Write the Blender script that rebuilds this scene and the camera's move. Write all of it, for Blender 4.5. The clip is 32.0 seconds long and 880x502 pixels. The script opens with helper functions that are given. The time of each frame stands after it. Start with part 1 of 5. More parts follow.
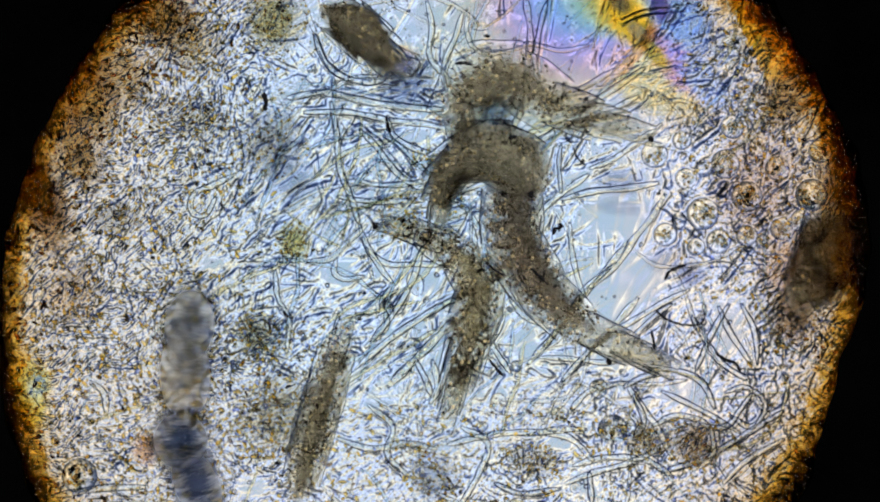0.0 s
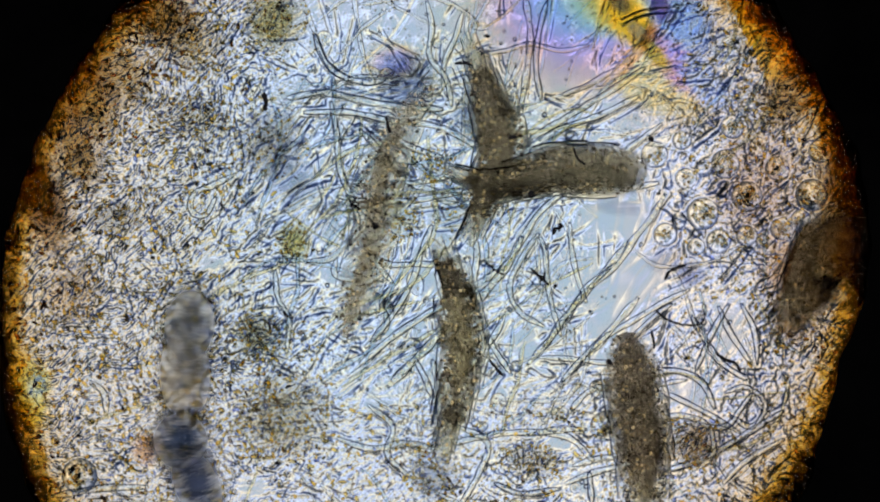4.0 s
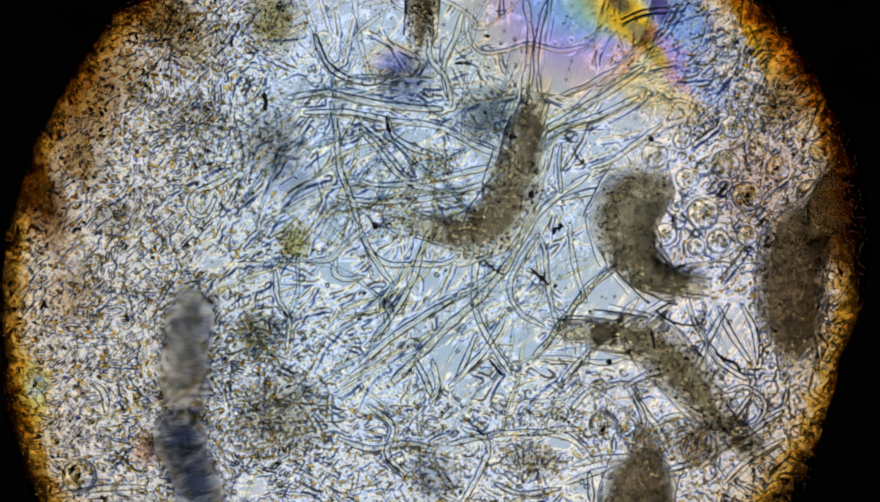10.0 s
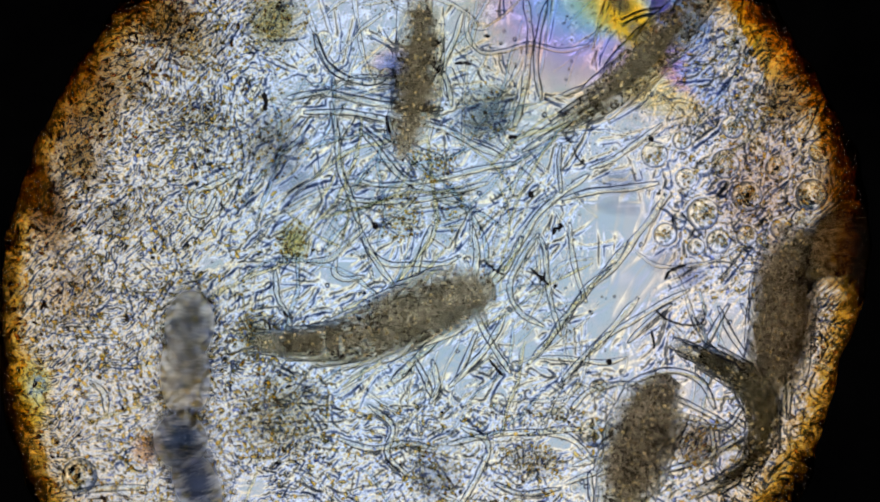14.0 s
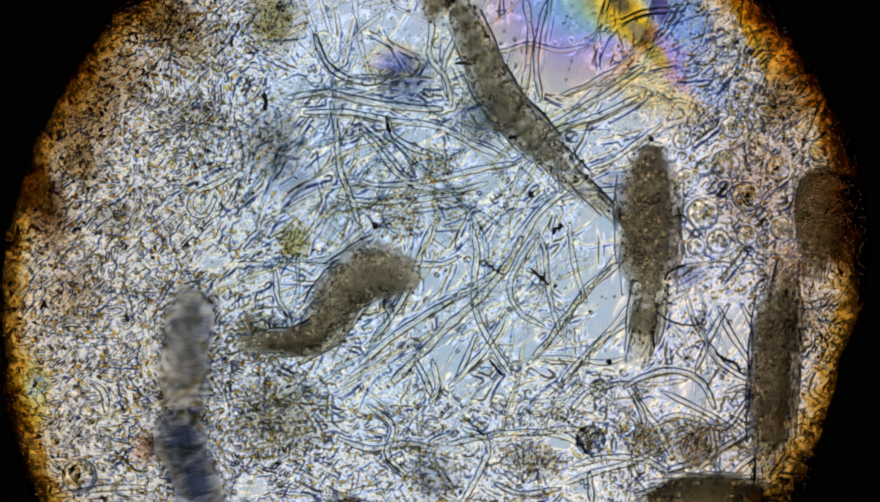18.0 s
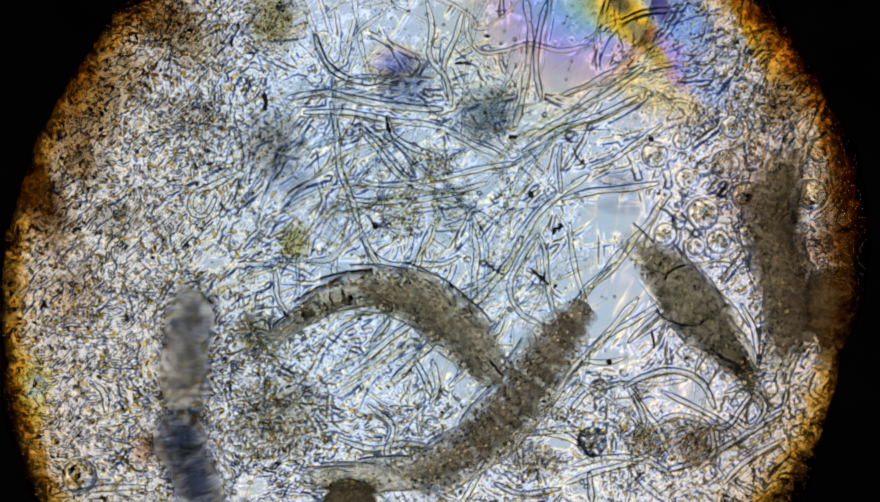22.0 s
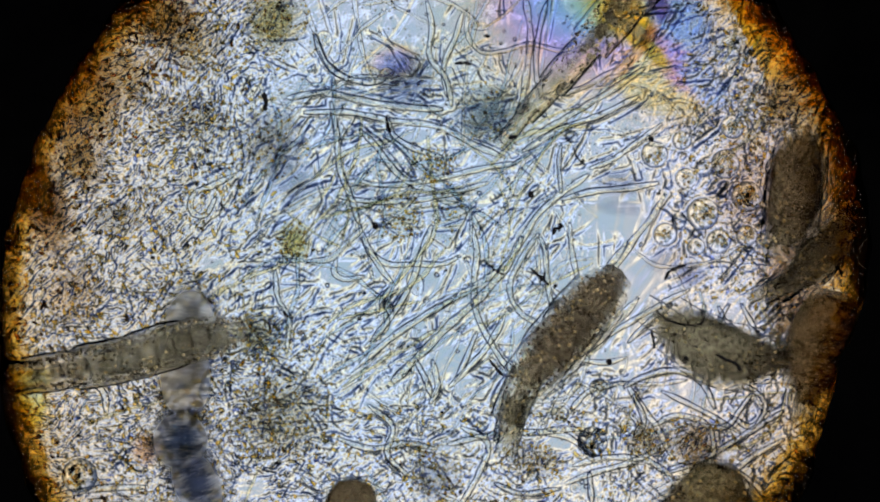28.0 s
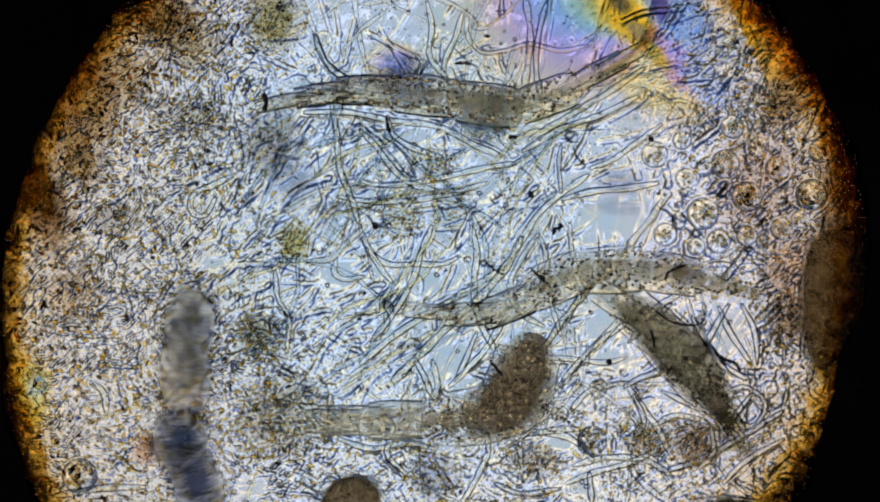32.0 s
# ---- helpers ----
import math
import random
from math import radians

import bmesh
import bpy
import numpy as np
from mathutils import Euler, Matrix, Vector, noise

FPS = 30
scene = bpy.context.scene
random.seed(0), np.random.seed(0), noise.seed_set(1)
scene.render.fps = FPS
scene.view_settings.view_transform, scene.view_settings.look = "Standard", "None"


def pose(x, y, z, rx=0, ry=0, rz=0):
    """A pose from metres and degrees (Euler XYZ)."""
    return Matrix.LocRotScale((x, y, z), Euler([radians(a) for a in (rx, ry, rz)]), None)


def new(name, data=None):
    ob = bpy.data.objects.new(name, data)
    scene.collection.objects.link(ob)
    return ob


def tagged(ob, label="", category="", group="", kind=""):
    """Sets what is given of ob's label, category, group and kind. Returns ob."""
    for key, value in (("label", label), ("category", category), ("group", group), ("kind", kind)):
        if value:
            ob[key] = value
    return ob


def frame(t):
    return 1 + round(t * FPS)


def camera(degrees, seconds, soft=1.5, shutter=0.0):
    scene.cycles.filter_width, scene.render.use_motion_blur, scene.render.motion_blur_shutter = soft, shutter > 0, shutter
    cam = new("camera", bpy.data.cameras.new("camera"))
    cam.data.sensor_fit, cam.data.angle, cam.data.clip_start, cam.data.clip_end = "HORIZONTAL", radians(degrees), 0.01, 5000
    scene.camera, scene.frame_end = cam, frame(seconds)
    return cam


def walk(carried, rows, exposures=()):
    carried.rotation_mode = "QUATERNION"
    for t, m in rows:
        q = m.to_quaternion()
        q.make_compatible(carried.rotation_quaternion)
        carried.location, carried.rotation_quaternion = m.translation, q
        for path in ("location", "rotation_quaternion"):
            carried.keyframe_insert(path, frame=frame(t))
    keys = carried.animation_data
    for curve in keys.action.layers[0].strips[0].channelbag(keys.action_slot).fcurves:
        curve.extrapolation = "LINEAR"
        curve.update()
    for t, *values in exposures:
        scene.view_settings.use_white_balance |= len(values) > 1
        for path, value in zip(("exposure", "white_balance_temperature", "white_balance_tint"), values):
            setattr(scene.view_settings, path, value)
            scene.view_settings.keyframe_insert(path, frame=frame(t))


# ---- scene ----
# One metre of this scene stands for one millimetre on the microscope slide.
H = 20.0                                  # height of the lens above the slide
cam = camera(2 * math.degrees(math.atan(0.784 / H)), 32.0, soft=2.15)
walk(cam, [(0.0, pose(0, 0, H)), (32.0, pose(0, 0, H))],
     [(0.0, 0.16, 6310, 12), (1.5, 0.09, 6460, 12), (3.5, 0.07, 6560, 12), (7.0, 0.0, 6560, 12), (20.0, 0.0, 6560, 12), (22.0, 0.08, 6560, 12), (25.0, 0.07, 6560, 12), (28.0, 0.01, 6550, 12), (32.0, 0.0, 6560, 12)])


def at(x, y, z=0.0):
    """A place on the slide from micrometres across and down the view, at height z."""
    k = (H - z) / H / 1000
    return Vector(((x - 784) * k, (447 - y) * k, z))


# ---- light: even fill added so that opaque bodies show, the microscope lamp below the slide ----
world = bpy.data.worlds.new("added_fill")
scene.world = world
world.use_nodes = True
world.node_tree.nodes["Background"].inputs[0].default_value = (1.0, 0.98, 0.92, 1)
world.node_tree.nodes["Background"].inputs[1].default_value = 0.97


# ---- materials ----
class Nodes:
    def __init__(self, name):
        self.m = bpy.data.materials.new(name)
        self.m.use_nodes = True
        self.t = self.m.node_tree
        self.t.nodes.clear()
        self.out = self.t.nodes.new("ShaderNodeOutputMaterial")

    def add(self, kind, ins=None, **props):
        n = self.t.nodes.new("ShaderNode" + kind)
        for k, v in props.items():
            setattr(n, k, v)
        for k, v in (ins or {}).items():
            if isinstance(v, bpy.types.NodeSocket):
                self.t.links.new(v, n.inputs[k])
            else:
                n.inputs[k].default_value = v
        return n

    def ramp(self, fac, stops, interp="LINEAR"):
        n = self.add("ValToRGB", {0: fac})
        n.color_ramp.interpolation = interp
        el = n.color_ramp.elements
        while len(el) < len(stops):
            el.new(0.5)
        for e, (p, c) in zip(el, stops):
            e.position, e.color = p, (*c, 1)
        return n.outputs[0]

    def noise(self, vec, scale, detail=3, rough=0.5, dist=0.0):
        return self.add("TexNoise", {"Vector": vec, "Scale": scale, "Detail": detail, "Roughness": rough, "Distortion": dist})

    def obj(self):
        return self.add("TexCoord").outputs["Object"]

    def geo(self):
        return self.add("NewGeometry").outputs["Position"]

    def math(self, op, a, b=0.0):
        n = self.add("Math", {0: a, 1: b}, operation=op)
        return n.outputs[0]

    def mix(self, f, a, b, blend="MIX"):
        n = self.add("MixRGB", {0: f, 1: a, 2: b}, blend_type=blend)
        return n.outputs[0]

    def done(self, shader):
        self.t.links.new(shader.outputs[0], self.out.inputs[0])
        return self.m


def lamp_material():
    """The lit lens of the condenser: bluish middle, an added bright ring that lights thread cores, and an added tint
    across it for coloured edges.
    """
    n = Nodes("condenser_lens")
    p = n.obj()
    r = n.add("VectorMath", {0: p}, operation="LENGTH").outputs["Value"]
    wob = n.noise(p, 0.4, 2).outputs["Fac"]
    r = n.math("ADD", r, n.math("MULTIPLY", n.math("SUBTRACT", wob, 0.5), 0.4))
    c = n.ramp(n.math("DIVIDE", r, 13.0), [
        (0.0, (0.435, 0.545, 0.60)), (0.06, (0.455, 0.54, 0.60)), (0.11, (0.52, 0.56, 0.60)), (0.16, (0.66, 0.67, 0.69)), (0.21, (0.90, 0.91, 0.89)), (0.28, (0.98, 0.98, 0.94)), (0.35, (0.58, 0.58, 0.57)),
        (0.44, (0.29, 0.31, 0.35)), (0.56, (0.15, 0.175, 0.225)), (0.70, (0.075, 0.095, 0.145)), (0.99, (0.03, 0.04, 0.07))])
    across = n.add("VectorMath", {0: p, 1: (0.62, -0.78, 0.0)}, operation="DOT_PRODUCT").outputs["Value"]
    c = n.mix(n.add("MapRange", {0: across, 1: -4.0, 2: 4.0}).outputs[0], n.mix(1.0, c, (0.80, 0.91, 1.27, 1), "MULTIPLY"), n.mix(1.0, c, (1.22, 1.05, 0.80, 1), "MULTIPLY"))
    return n.done(n.add("Emission", {"Color": c, "Strength": 1.0}))


def clear_material(name, tint, ior, vary=0.2, rough=0.0):
    """Clear cell matter that bends the light from below."""
    n = Nodes(name)
    ra = n.add("NewGeometry").outputs["Random Per Island"]
    ns = n.noise(n.geo(), 40, 2).outputs["Fac"]
    k = n.math("MULTIPLY", n.math("ADD", ra, ns), 0.5)
    lo = tuple(max(0, a - vary) for a in tint)
    c = n.ramp(k, [(0.25, lo), (0.7, tint)])
    return n.done(n.add("BsdfRefraction", {"Color": c, "IOR": ior, "Roughness": rough}))


def grain_material(name, stops, ior):
    """Clear grains of several tints, one tint to each grain."""
    n = Nodes(name)
    ra = n.add("NewGeometry").outputs["Random Per Island"]
    c = n.ramp(ra, stops, "CONSTANT")
    return n.done(n.add("BsdfRefraction", {"Color": c, "IOR": ior, "Roughness": 0.0}))


def body_material(name, dark, mid, pale, dense, wet=False):
    """Grainy flesh that lets part of the light through; dense is the share that it stops."""
    n = Nodes(name)
    q = n.add("VectorMath", {0: n.obj(), 1: n.add("ObjectInfo").outputs["Random"]}, operation="ADD").outputs[0]
    big = n.noise(q, 20, 2, 0.6).outputs["Fac"]
    fine = n.noise(q, 165, 2, 0.7).outputs["Fac"]
    k = n.math("ADD", n.math("MULTIPLY", big, 0.33), n.math("MULTIPLY", fine, 0.67))
    c = n.ramp(k, [(0.42, dark), (0.5, mid), (0.58, pale)])
    f = n.math("MULTIPLY", n.add("MapRange", {0: fine, 1: 0.35, 2: 0.65, 3: 1.35, 4: 0.65}).outputs[0], dense)
    # the flesh thins out towards the two flanks of each ring, unevenly
    g = n.add("SeparateXYZ", {0: n.add("TexCoord").outputs["Generated"]}).outputs["Y"]
    g = n.math("ABSOLUTE", n.math("MULTIPLY", n.math("SUBTRACT", g, 0.5), 2.0))
    g = n.math("ADD", g, n.math("MULTIPLY", n.math("SUBTRACT", n.noise(q, 45, 3, 0.7).outputs["Fac"], 0.5), 0.9))
    f = n.math("MULTIPLY", f, n.add("MapRange", {0: g, 1: 0.42, 2: 1.0, 3: 1.12, 4: 0.22}, interpolation_type="SMOOTHSTEP").outputs[0])
    patch = n.noise(q, 26, 2, 0.6).outputs["Fac"]
    f = n.math("MULTIPLY", f, n.add("MapRange", {0: patch, 1: 0.36, 2: 0.64, 3: 0.3, 4: 1.3}).outputs[0])
    clear = n.add("BsdfRefraction", {"Color": (0.98, 0.977, 0.96, 1), "IOR": 1.002, "Roughness": 0.0}) if wet else n.add("BsdfTransparent", {"Color": (0.97, 0.965, 0.94, 1)})
    return n.done(n.add("MixShader", {0: f, 1: clear.outputs[0], 2: n.add("BsdfDiffuse", {"Color": c}).outputs[0]}))


def granule_material(name, stops):
    """Opaque food grains in a gut, one tint to each."""
    n = Nodes(name)
    c = n.ramp(n.add("NewGeometry").outputs["Random Per Island"], stops, "CONSTANT")
    return n.done(n.add("BsdfPrincipled", {"Base Color": c, "Roughness": 0.6, "Specular IOR Level": 0.1}))


def matt(name, a, b, scale):
    """Dead matt paint."""
    n = Nodes(name)
    c = n.ramp(n.noise(n.obj(), scale, 4, 0.6).outputs["Fac"], [(0.35, a), (0.65, b)])
    return n.done(n.add("BsdfDiffuse", {"Color": c}))


def pane_material(name):
    n = Nodes(name)
    a = n.add("BsdfTransparent", {"Color": (0.99, 0.995, 1.0, 1)})
    g = n.add("BsdfGlossy", {"Roughness": 0.02, "Color": (1, 1, 1, 1)})
    return n.done(n.add("MixShader", {0: 0.002, 1: a.outputs[0], 2: g.outputs[0]}))


def film_material(name, blobs, streak=-45, fine=0.35, wob=0.7):
    """Thin sheet for interference films and for painted light casts: soft patches (x, y, rx, ry, lean, colour),
    streaked one way.
    """
    n = Nodes(name)
    p = n.geo()
    q = n.add("Mapping", {0: p, "Rotation": (0, 0, math.radians(streak)), "Scale": (18.0, 95.0, 1.0)}).outputs[0]
    w = n.noise(p, 9, 3, 0.6).outputs["Fac"]
    st = n.noise(q, 1.0, 3, 0.6).outputs["Fac"]
    w = n.math("ADD", n.math("MULTIPLY", n.math("SUBTRACT", w, 0.5), wob), n.math("MULTIPLY", n.math("SUBTRACT", st, 0.5), fine * 2))
    c = None
    for x, y, rx, ry, lean, col in blobs:
        u = n.add("Mapping", {0: p, "Location": at(x, y, 0), "Rotation": (0, 0, math.radians(-lean)), "Scale": (rx / 1000, ry / 1000, 1.0)}, vector_type="TEXTURE").outputs[0]
        u = n.add("VectorMath", {0: u, 1: (1.0, 1.0, 0.0)}, operation="MULTIPLY").outputs[0]
        d = n.math("ADD", n.add("VectorMath", {0: u}, operation="LENGTH").outputs["Value"], w)
        f = n.add("MapRange", {0: d, 1: 0.45, 2: 1.05, 3: 1.0, 4: 0.0}, interpolation_type="SMOOTHSTEP").outputs[0]
        c = n.mix(f, c if c is not None else (1, 1, 1, 1), (*col, 1))
    return n.done(n.add("BsdfTransparent", {"Color": c}))


def haze_material(name, col, depth):
    """Veil that dims the light, thicker in its middle: slime clumps, and painted falloff by the rim."""
    n = Nodes(name)
    p = n.add("VectorMath", {0: n.obj(), 1: (1.0, 1.0, 0.0)}, operation="MULTIPLY").outputs[0]
    r = n.add("VectorMath", {0: p}, operation="LENGTH").outputs["Value"]
    w = n.noise(p, 3.0, 4, 0.65).outputs["Fac"]
    f = n.noise(p, 14.0, 3, 0.65).outputs["Fac"]
    k = n.math("ADD", r, n.math("MULTIPLY", n.math("SUBTRACT", n.math("ADD", n.math("MULTIPLY", w, 0.7), n.math("MULTIPLY", f, 0.3)), 0.5), 1.1))
    mid = tuple(1 - (1 - a) * depth for a in col)
    c = n.ramp(k, [(0.3, mid), (0.66, tuple(0.5 + 0.5 * a for a in mid)), (0.98, (1, 1, 1))], "EASE")
    c = n.mix(n.add("MapRange", {0: r, 1: 0.62, 2: 0.98}, interpolation_type="SMOOTHSTEP").outputs[0], c, (1, 1, 1, 1))
    return n.done(n.add("BsdfTransparent", {"Color": c}))


def smear_material(name, col, depth):
    """Thick slime with cross streaks that dims and scatters the light."""
    n = Nodes(name)
    p = n.add("VectorMath", {0: n.obj(), 1: (1.0, 1.0, 0.0)}, operation="MULTIPLY").outputs[0]
    r = n.add("VectorMath", {0: p}, operation="LENGTH").outputs["Value"]
    w = n.noise(p, 2.2, 3, 0.6).outputs["Fac"]
    st = n.noise(n.add("Mapping", {0: p, "Scale": (1.3, 9.0, 1.0)}).outputs[0], 2.0, 4, 0.65).outputs["Fac"]
    k = n.math("ADD", r, n.math("ADD", n.math("MULTIPLY", n.math("SUBTRACT", w, 0.5), 0.5), n.math("MULTIPLY", n.math("SUBTRACT", st, 0.5), 1.0)))
    mid = tuple(1 - (1 - a) * depth for a in col)
    c = n.ramp(k, [(0.15, mid), (0.55, tuple(0.35 + 0.65 * a for a in mid)), (0.98, (1, 1, 1))], "EASE")
    c = n.mix(n.add("MapRange", {0: r, 1: 0.7, 2: 1.0}, interpolation_type="SMOOTHSTEP").outputs[0], c, (1, 1, 1, 1))
    g = n.add("MapRange", {0: r, 1: 0.3, 2: 0.95, 3: 0.5, 4: 0.0}).outputs[0]
    return n.done(n.add("BsdfRefraction", {"Color": c, "IOR": 1.25, "Roughness": g}))


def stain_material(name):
    """Painted falloff of the lamp light, warm then amber then black towards the two curved sides of the field."""
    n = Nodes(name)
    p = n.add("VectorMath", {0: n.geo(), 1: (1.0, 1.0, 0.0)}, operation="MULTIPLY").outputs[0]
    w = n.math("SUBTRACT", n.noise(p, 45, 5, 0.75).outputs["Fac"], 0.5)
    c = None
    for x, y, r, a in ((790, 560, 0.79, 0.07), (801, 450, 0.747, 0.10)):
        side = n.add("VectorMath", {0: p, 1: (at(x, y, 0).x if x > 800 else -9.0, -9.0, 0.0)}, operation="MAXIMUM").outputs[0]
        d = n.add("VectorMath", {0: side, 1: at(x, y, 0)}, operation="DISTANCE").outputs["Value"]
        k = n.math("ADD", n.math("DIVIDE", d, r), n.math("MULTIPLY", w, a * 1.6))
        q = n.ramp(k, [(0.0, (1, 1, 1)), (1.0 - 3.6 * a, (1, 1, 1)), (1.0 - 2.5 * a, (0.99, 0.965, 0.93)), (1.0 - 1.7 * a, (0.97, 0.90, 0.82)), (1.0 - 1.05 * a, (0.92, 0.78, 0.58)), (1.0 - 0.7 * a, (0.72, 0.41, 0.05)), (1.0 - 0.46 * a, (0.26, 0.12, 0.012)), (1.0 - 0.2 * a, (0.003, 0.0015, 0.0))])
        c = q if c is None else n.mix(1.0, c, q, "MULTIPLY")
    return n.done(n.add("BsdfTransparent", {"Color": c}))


LAMP = lamp_material()
THREAD = clear_material("clear_thread", (1.0, 1.0, 0.98), 1.115, 0.02, 0.02)
THREAD_N = clear_material("stout_thread", (1.0, 1.0, 0.97), 1.135, 0.02, 0.01)
THREAD_D = clear_material("dark_edged_thread", (0.97, 0.98, 0.98), 1.19, 0.03, 0.01)
THREAD_F = clear_material("fine_thread", (0.99, 1.0, 1.0), 1.09, 0.02, 0.02)
THREAD_B = clear_material("bluish_thread", (0.92, 0.97, 1.0), 1.11, 0.04, 0.02)
THREAD_Y = clear_material("yellowish_thread", (1.0, 0.98, 0.86), 1.095, 0.04, 0.02)
WALL = clear_material("cell_wall", (0.97, 0.97, 0.95), 1.09, 0.05)
HEAD = clear_material("clear_tissue", (0.96, 0.955, 0.92), 1.07, 0.05, 0.0)
SKIN = clear_material("body_wall", (0.985, 0.98, 0.96), 1.036, 0.02, 0.0)
FLESH = body_material("brown_flesh", (0.0462, 0.0437, 0.0303), (0.273, 0.257, 0.191), (0.76, 0.716, 0.548), 0.24, True)
FLESH_G = body_material("olive_flesh", (0.0535, 0.0463, 0.0228), (0.407, 0.36, 0.218), (0.98, 0.906, 0.608), 0.16, True)
FLESH_C = body_material("clear_flesh", (0.0642, 0.0552, 0.038), (0.46, 0.404, 0.285), (0.98, 0.916, 0.684), 0.10, True)
FLESH_P = body_material("pale_flesh", (0.107, 0.0926, 0.0712), (0.514, 0.453, 0.351), (0.98, 0.886, 0.712), 0.075, True)
FLESH_D = body_material("dark_flesh", (0.03, 0.0227, 0.0142), (0.177, 0.141, 0.0969), (0.535, 0.433, 0.304), 0.27, True)
GRAIN = grain_material("clear_grain", [(0.0, (1.0, 0.97, 0.86)), (0.22, (1.0, 0.88, 0.52)), (0.42, (0.80, 0.84, 1.0)), (0.58, (1.0, 0.93, 0.70)), (0.74, (0.98, 0.85, 0.50)), (0.90, (0.66, 0.60, 0.54))], 1.14)
BEAD = grain_material("clear_bead", [(0.0, (1.0, 1.0, 0.97)), (0.4, (1.0, 0.96, 0.84)), (0.7, (0.88, 0.96, 1.0)), (0.9, (0.70, 0.70, 0.66))], 1.28)
PEARL = grain_material("clear_pearl", [(0.0, (1.0, 1.0, 0.97)), (0.5, (1.0, 0.98, 0.90))], 1.09)
AMBER = grain_material("amber_grain", [(0.0, (0.97, 0.84, 0.50)), (0.3, (0.85, 0.62, 0.26)), (0.5, (0.55, 0.38, 0.18)), (0.7, (0.30, 0.21, 0.12)),
                                       (0.85, (0.98, 0.90, 0.66))], 1.14)
BROWN = body_material("brown_gut", (0.0288, 0.0259, 0.0157), (0.19, 0.173, 0.112), (0.658, 0.597, 0.411), 0.33)
GREEN = body_material("greenish_gut", (0.0321, 0.0276, 0.0114), (0.251, 0.219, 0.106), (0.813, 0.709, 0.399), 0.36)
GREYGUT = body_material("grey_gut", (0.0375, 0.0315, 0.019), (0.268, 0.23, 0.147), (0.813, 0.704, 0.475), 0.2)
DARK = body_material("dark_brown_gut", (0.0235, 0.0177, 0.0104), (0.144, 0.111, 0.0703), (0.471, 0.374, 0.247), 0.46)
GRANULE = granule_material("gut_granule", [(0.0, (0.0214, 0.0167, 0.0095)), (0.42, (0.0856, 0.069, 0.0399)), (0.60, (0.278, 0.231, 0.142)), (0.80, (0.621, 0.512, 0.294)), (0.94, (0.942, 0.788, 0.494))])
DARKGRAIN = granule_material("dark_granule", [(0.0, (0.0214, 0.0148, 0.0076)), (0.4, (0.0856, 0.0621, 0.0351)), (0.7, (0.235, 0.177, 0.104)), (0.92, (0.589, 0.463, 0.294))])
SOOT = matt("soot", (0.004, 0.004, 0.005), (0.012, 0.012, 0.014), 60)
BLACK = matt("black_paint", (0.0004, 0.0004, 0.0005), (0.0009, 0.0009, 0.001), 6)
TUBE = matt("tube_paint", (0.02, 0.035, 0.07), (0.03, 0.05, 0.10), 4)
BUBBLE = clear_material("bubble", (0.9, 0.92, 0.95), 1.3, 0.2)
SLIME = clear_material("slime", (0.97, 0.995, 1.0), 1.5, 0.02, 0.03)
PANE = pane_material("slide_glass")


# ---- mesh helpers ----
def mesh_of(name, verts, faces, material, smooth=True):
    me = bpy.data.meshes.new(name)
    me.from_pydata(verts, [], faces)
    me.materials.append(material)
    if smooth:
        me.shade_smooth()
    return me


def part(name, me, parent, label="", m=None):
    ob = new(name, me)
    ob.parent = parent
    if m is not None:
        ob.matrix_basis = m
    if label:
        tagged(ob, label)
    return ob


def spline(pts, n):
    """n points at even steps along a smooth line through the given ones."""
    p = [np.array(q, float) for q in pts]
    p = [2 * p[0] - p[1]] + p + [2 * p[-1] - p[-2]]
    out = []
    for a, b, c, d in zip(p, p[1:], p[2:], p[3:]):
        for k in range(16):
            u = k / 16
            out.append(0.5 * (2 * b + (c - a) * u + (2 * a - 5 * b + 4 * c - d) * u * u + (3 * b - a - 3 * c + d) * u ** 3))
    out.append(p[-2])
    out = np.array(out)
    s = np.concatenate([[0], np.cumsum(np.linalg.norm(np.diff(out, axis=0), axis=1))])
    want = np.linspace(0, s[-1], n)
    return np.stack([np.interp(want, s, out[:, k]) for k in range(out.shape[1])], 1)


def tube(pts, radii, sides=8):
    """Vertices and faces of a closed tube along pts."""
    pts = np.asarray(pts, float)
    n = len(pts)
    t = np.gradient(pts, axis=0)
    t /= np.linalg.norm(t, axis=1)[:, None] + 1e-12
    s = np.cross(t, (0, 0, 1))
    s /= np.linalg.norm(s, axis=1)[:, None] + 1e-12
    u = np.cross(s, t)
    a = np.arange(sides) * 2 * np.pi / sides
    ring = np.cos(a)[None, :, None] * s[:, None] + np.sin(a)[None, :, None] * u[:, None]
    v = pts[:, None] + ring * np.asarray(radii)[:, None, None]
    i = np.arange(n - 1)[:, None] * sides
    j = np.arange(sides)[None]
    k = (j + 1) % sides
    f = np.stack([i + j, i + k, i + sides + k, i + sides + j], -1).reshape(-1, 4)
    faces = f.tolist() + [list(range(sides))[::-1], [(n - 1) * sides + q for q in range(sides)]]
    return v.reshape(-1, 3), faces


class Heap:
    """Many pieces gathered into one mesh."""
    def __init__(self):
        self.v, self.f, self.n = [], [], 0

    def add(self, v, f):
        self.v.append(np.asarray(v))
        k = self.n
        self.f.extend([[i + k for i in q] for q in f])
        self.n += len(v)

    def mesh(self, name, material, smooth=True):
        return mesh_of(name, np.concatenate(self.v).tolist(), self.f, material, smooth)


def ball(sub=1):
    bm = bmesh.new()
    bmesh.ops.create_icosphere(bm, subdivisions=sub, radius=1.0)
    v = np.array([q.co[:] for q in bm.verts])
    f = [[q.index for q in g.verts] for g in bm.faces]
    bm.free()
    return v, f


